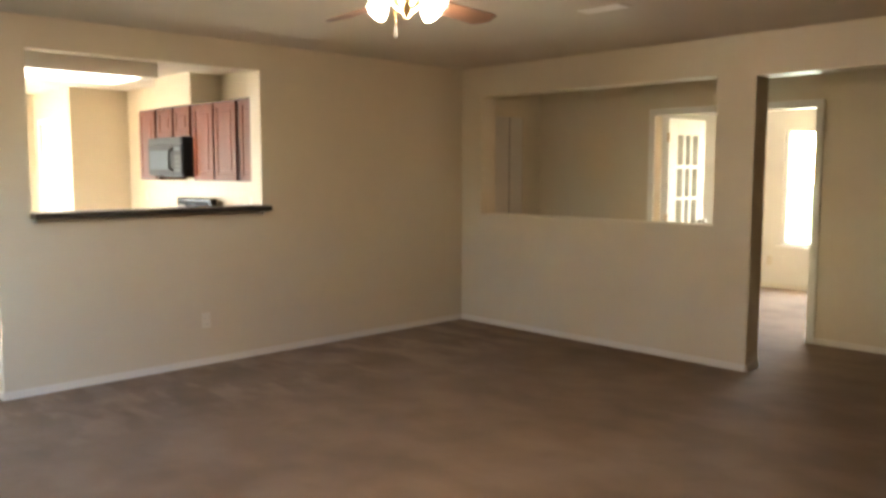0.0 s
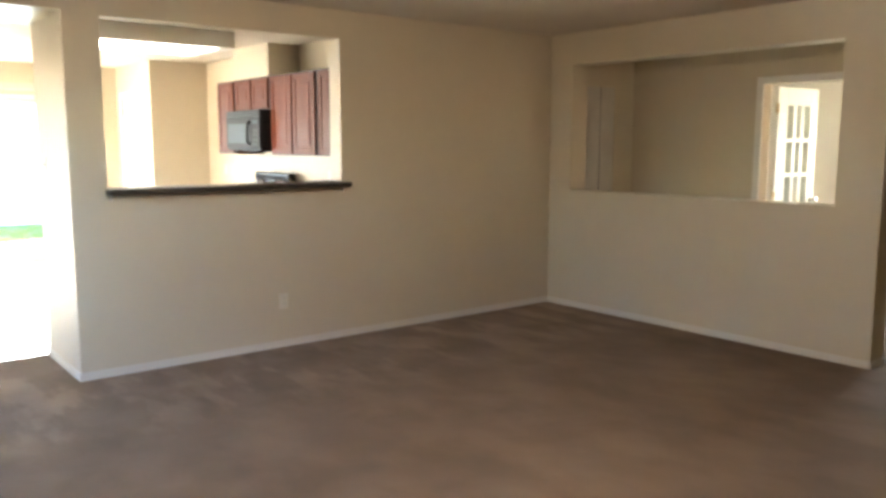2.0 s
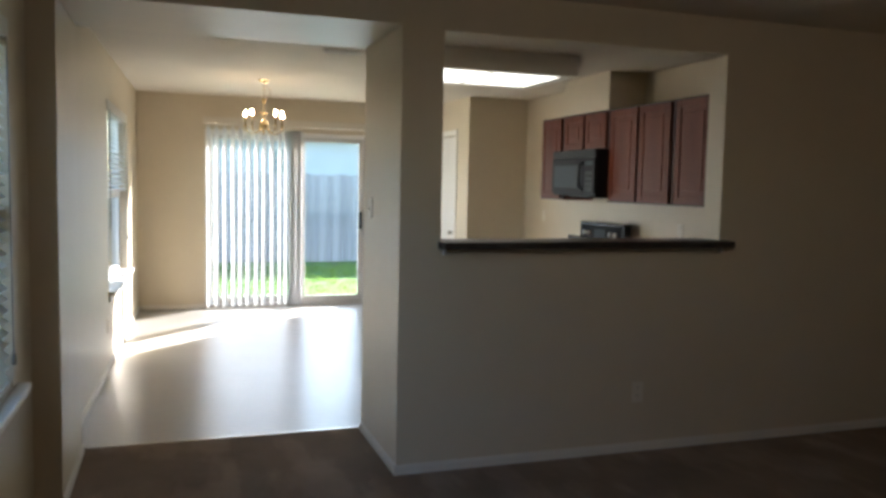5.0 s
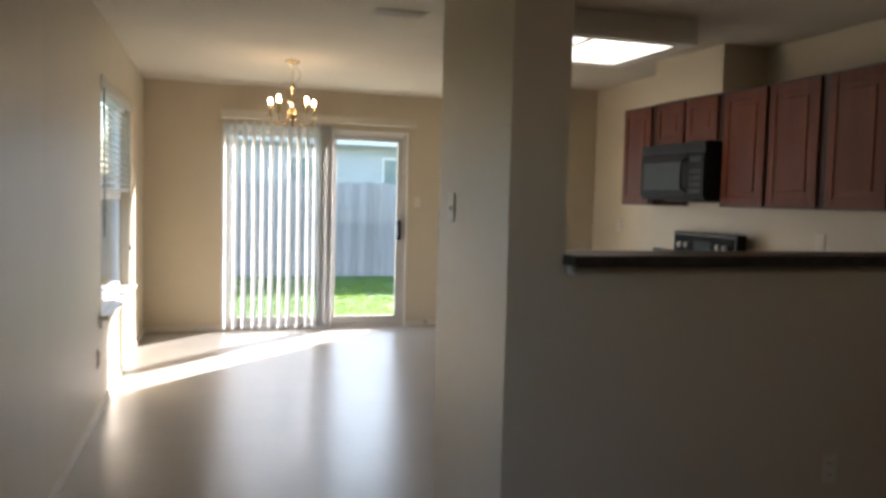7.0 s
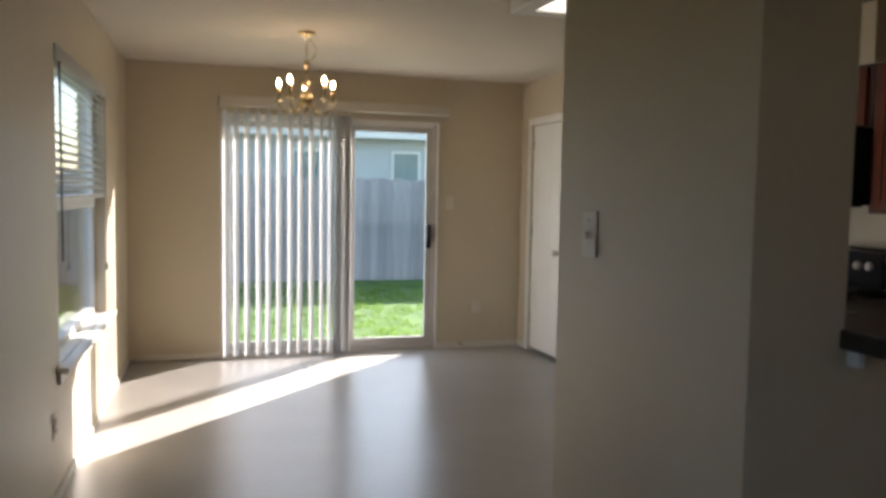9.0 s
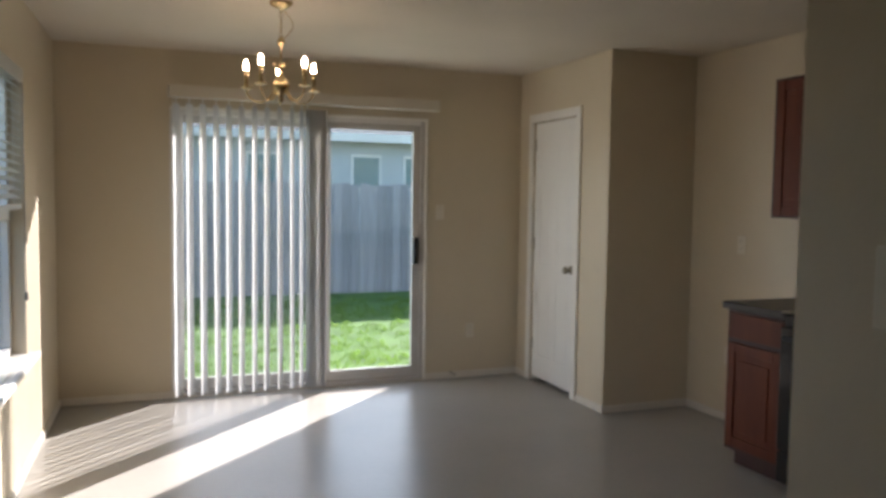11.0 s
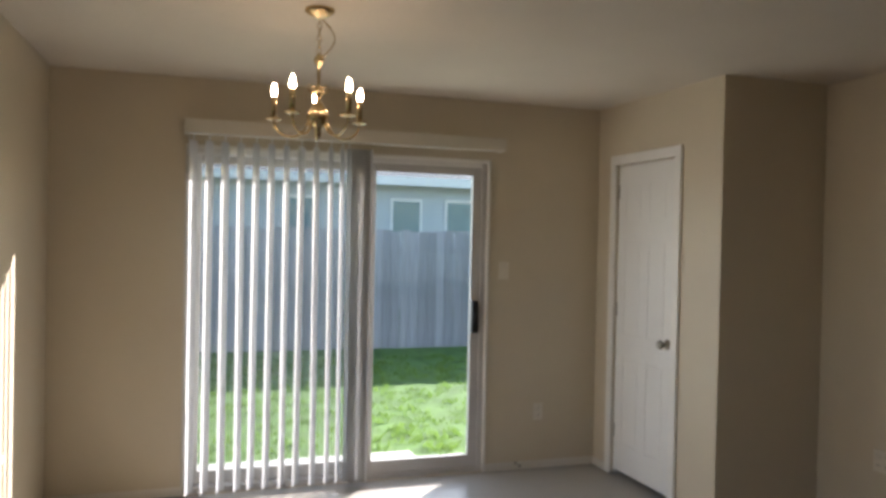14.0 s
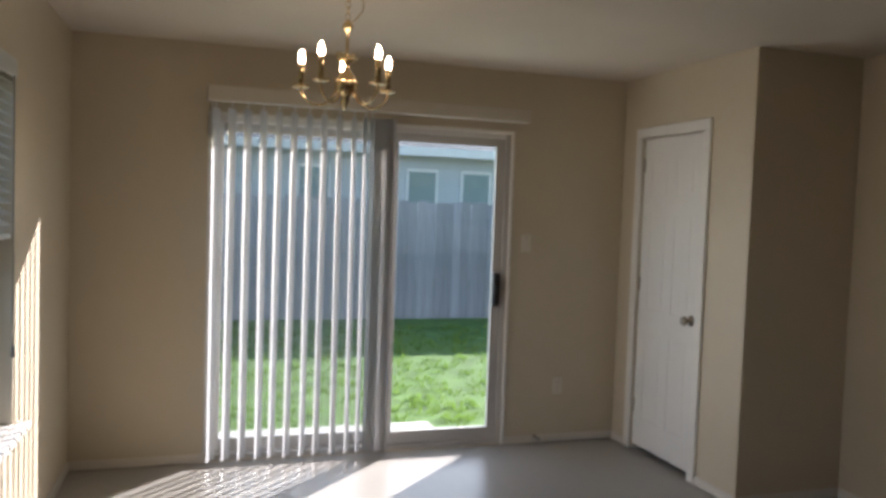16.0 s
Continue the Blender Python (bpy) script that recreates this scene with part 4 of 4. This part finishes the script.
# ---- ceiling fan ----
def ceiling_fan(cx, cy):
    ob = thing("ceiling_fan", "brass ceiling fan with dark wooden blades and lit shades", "ceiling fan", (cx, cy, 0))
    bm = bmesh.new()
    lathe(bm, [(0.07, CEIL - 0.001), (0.068, CEIL - 0.03), (0.025, CEIL - 0.05), (0.016, CEIL - 0.055), (0.016, 2.345)], 24)
    part("canopy", bm, M_BRASS, ob)
    bm = bmesh.new()
    lathe(bm, [(0.03, 2.345), (0.09, 2.335), (0.115, 2.30), (0.115, 2.255), (0.09, 2.225), (0.05, 2.21)], 28)
    part("motor", bm, M_BRASS, ob)
    bm = bmesh.new()
    lathe(bm, [(0.05, 2.209), (0.062, 2.19), (0.062, 2.16), (0.04, 2.14), (0.02, 2.125), (0.012, 2.11), (0.005, 2.105)], 24)
    part("light_kit", bm, M_BRASS, ob)
    for i in range(5):
        a = 10 + 72 * i
        bm = bmesh.new()
        n = 14
        outline = []
        for k in range(n + 1):
            u = k / n
            r = 0.19 + 0.46 * u
            w = 0.055 + 0.018 * u
            if u > 0.86:
                w *= math.sqrt(max(0.02, 1 - ((u - 0.86) / 0.14) ** 2))
            outline.append((r, w))
        pts = [(r, w) for r, w in outline] + [(r, -w) for r, w in reversed(outline)]
        up = [bm.verts.new((x, y, 0.005)) for x, y in pts]
        dn = [bm.verts.new((x, y, 0.0)) for x, y in pts]
        bm.faces.new(up)
        bm.faces.new(dn[::-1])
        for k in range(len(pts)):
            q = (k + 1) % len(pts)
            bm.faces.new((dn[k], dn[q], up[q], up[k]))
        b = part("blade", bm, M_BLADE, ob, "dark walnut fan blade")
        b.matrix_basis = pose(0, 0, 2.19, 0, 0, a) @ pose(0, 0, 0, -12, 0, 0)
        part("blade_bracket", boxed(0.10, 0.24, -0.014, 0.014, -0.006, -0.001, 0.002), M_BRASS, b)
    for i in range(4):
        a = math.radians(i * 90 + 8)
        d = Vector((math.cos(a), math.sin(a), 0))
        bm = bmesh.new()
        tube(bm, [d * 0.05 + Vector((0, 0, 2.175)), d * 0.09 + Vector((0, 0, 2.195)), d * 0.12 + Vector((0, 0, 2.185))], 0.009, 8)
        arm = part("lamp_arm", bm, M_BRASS, ob)
        bm = bmesh.new()
        lathe(bm, [(0.016, 0.012), (0.02, 0.0), (0.032, -0.02), (0.042, -0.042), (0.046, -0.062), (0.04, -0.065), (0.018, -0.05)], 20)
        s = part("shade", bm, M_FANGLASS, arm, "glowing frosted glass shade")
        s.matrix_basis = Matrix.Translation(d * 0.125 + Vector((0, 0, 2.185))) @ Matrix.Rotation(-0.95, 4, Vector((-d.y, d.x, 0)))
    ch = part("pull_chain", tube(bmesh.new(), [(-0.03, 0.035, 2.15), (-0.03, 0.035, 2.075)], 0.0012, 6), M_BRASS, ob)
    bm = bmesh.new()
    lathe(bm, [(0.002, 2.076), (0.005, 2.068), (0.0055, 2.035), (0.002, 2.025)], 12, at=(-0.03, 0.035, 0))
    part("fob", bm, M_SLOT, ch, "dark wooden pull fob")
    return ob


FAN = (2.90, 4.05)
ceiling_fan(*FAN)


# ---- small fixtures ----
def register(cx, cy, turn=0):
    ob = thing("ceiling_vent", "white louvered ceiling air register", "air vent", (cx, cy, CEIL), turn=turn)
    part("frame", boxed(-0.08, 0.08, -0.165, 0.165, -0.006, -0.001, 0.002), M_CEIL, ob)
    part("backing", boxed(-0.06, 0.06, -0.145, 0.145, -0.0075, -0.0065), M_SLOT, ob)
    for k in range(7):
        s = part("slat", boxed(-0.008, 0.008, -0.145, 0.145, -0.0008, 0.0008), M_TRIM, ob)
        s.matrix_basis = pose(-0.052 + k * 0.0173, 0, -0.010, 0, 25, 0)
    return ob


register(4.69, 4.31)
register(2.19, 9.05, 90)


def wall_plate(name, m, label, category, holes):
    """A cover plate on the plane y = 0 of its own pose, facing -y."""
    ob = tagged(new(name), label, category)
    ob.matrix_basis = m
    half = 0.060 if holes == "double" else 0.036
    part("plate", boxed(-half, half, -0.007, -0.001, -0.058, 0.058, 0.003), M_PLATE, ob)
    if holes == "switch":
        part("toggle", boxed(-0.005, 0.005, -0.02, -0.0071, -0.012, 0.004, 0.002), M_PLATE, ob)
        part("screw", boxed(-0.003, 0.003, -0.0085, -0.0071, 0.03, 0.036), M_NICKEL, ob)
        return ob
    for cx in ((-0.024, 0.024) if holes == "double" else (0.0,)):
        for z in (-0.024, 0.024):
            s = part("socket", boxed(cx - 0.016, cx + 0.016, -0.009, -0.0071, z - 0.014, z + 0.014, 0.003), M_PLATE, ob)
            for x in (-0.006, 0.006):
                part("slot", boxed(cx + x - 0.0012, cx + x + 0.0012, -0.0095, -0.0091, z - 0.004, z + 0.006), M_SLOT, s)
    return ob


OUT = "almond duplex outlet plate on the beige wall"
wall_plate("wall_outlet", pose(3.447, A0, 0.339), OUT, "outlet", "outlet")
wall_plate("wall_outlet", pose(3.62, FAR, 0.38), OUT, "outlet", "outlet")
skew(wall_plate("wall_outlet", pose(DIN_L, 9.66, 0.35, 0, 0, 90), OUT, "outlet", "outlet"))
wall_plate("wall_outlet", pose(10.6, 5.82, 0.34, 0, 0, -90), OUT, "outlet", "outlet")
wall_plate("wall_outlet", pose(RANGE_X, 10.87, 1.17, 0, 0, -90), OUT, "outlet", "outlet")
wall_plate("wall_outlet", pose(RANGE_X, 8.45, 1.15, 0, 0, -90), OUT, "outlet", "outlet")
wall_plate("light_switch", pose(3.35, FAR, 1.33), "almond light switch beside the patio door", "switch", "switch")
wall_plate("light_switch", pose(WING0, 7.57, 1.336, 0, 0, -90), "almond light switch on the wing wall", "switch", "switch")


def door_stop():
    bm = bmesh.new()
    lathe(bm, [(0.012, 0.0), (0.012, -0.006), (0.006, -0.01), (0.006, -0.06), (0.011, -0.062), (0.011, -0.075)], 12, axis="y")
    ob = whole("door_stop", bm, M_NICKEL, "small metal spring door stop on the baseboard", "door stop")
    ob.location = (3.46, FAR - 0.012, 0.045)


door_stop()


wall_plate("wall_outlet", pose(RANGE_X, 10.93, 0.435, 0, 0, -90), "almond two-gang outlet plate low on the kitchen wall", "outlet", "double")
for _i in range(4):
    _a = math.radians(_i * 90 + 8)
    point_lamp("fan_lamp", (FAN[0] + 0.19 * math.cos(_a), FAN[1] + 0.19 * math.sin(_a), 2.03), 0.27, 0.04, (1.0, 0.80, 0.60))
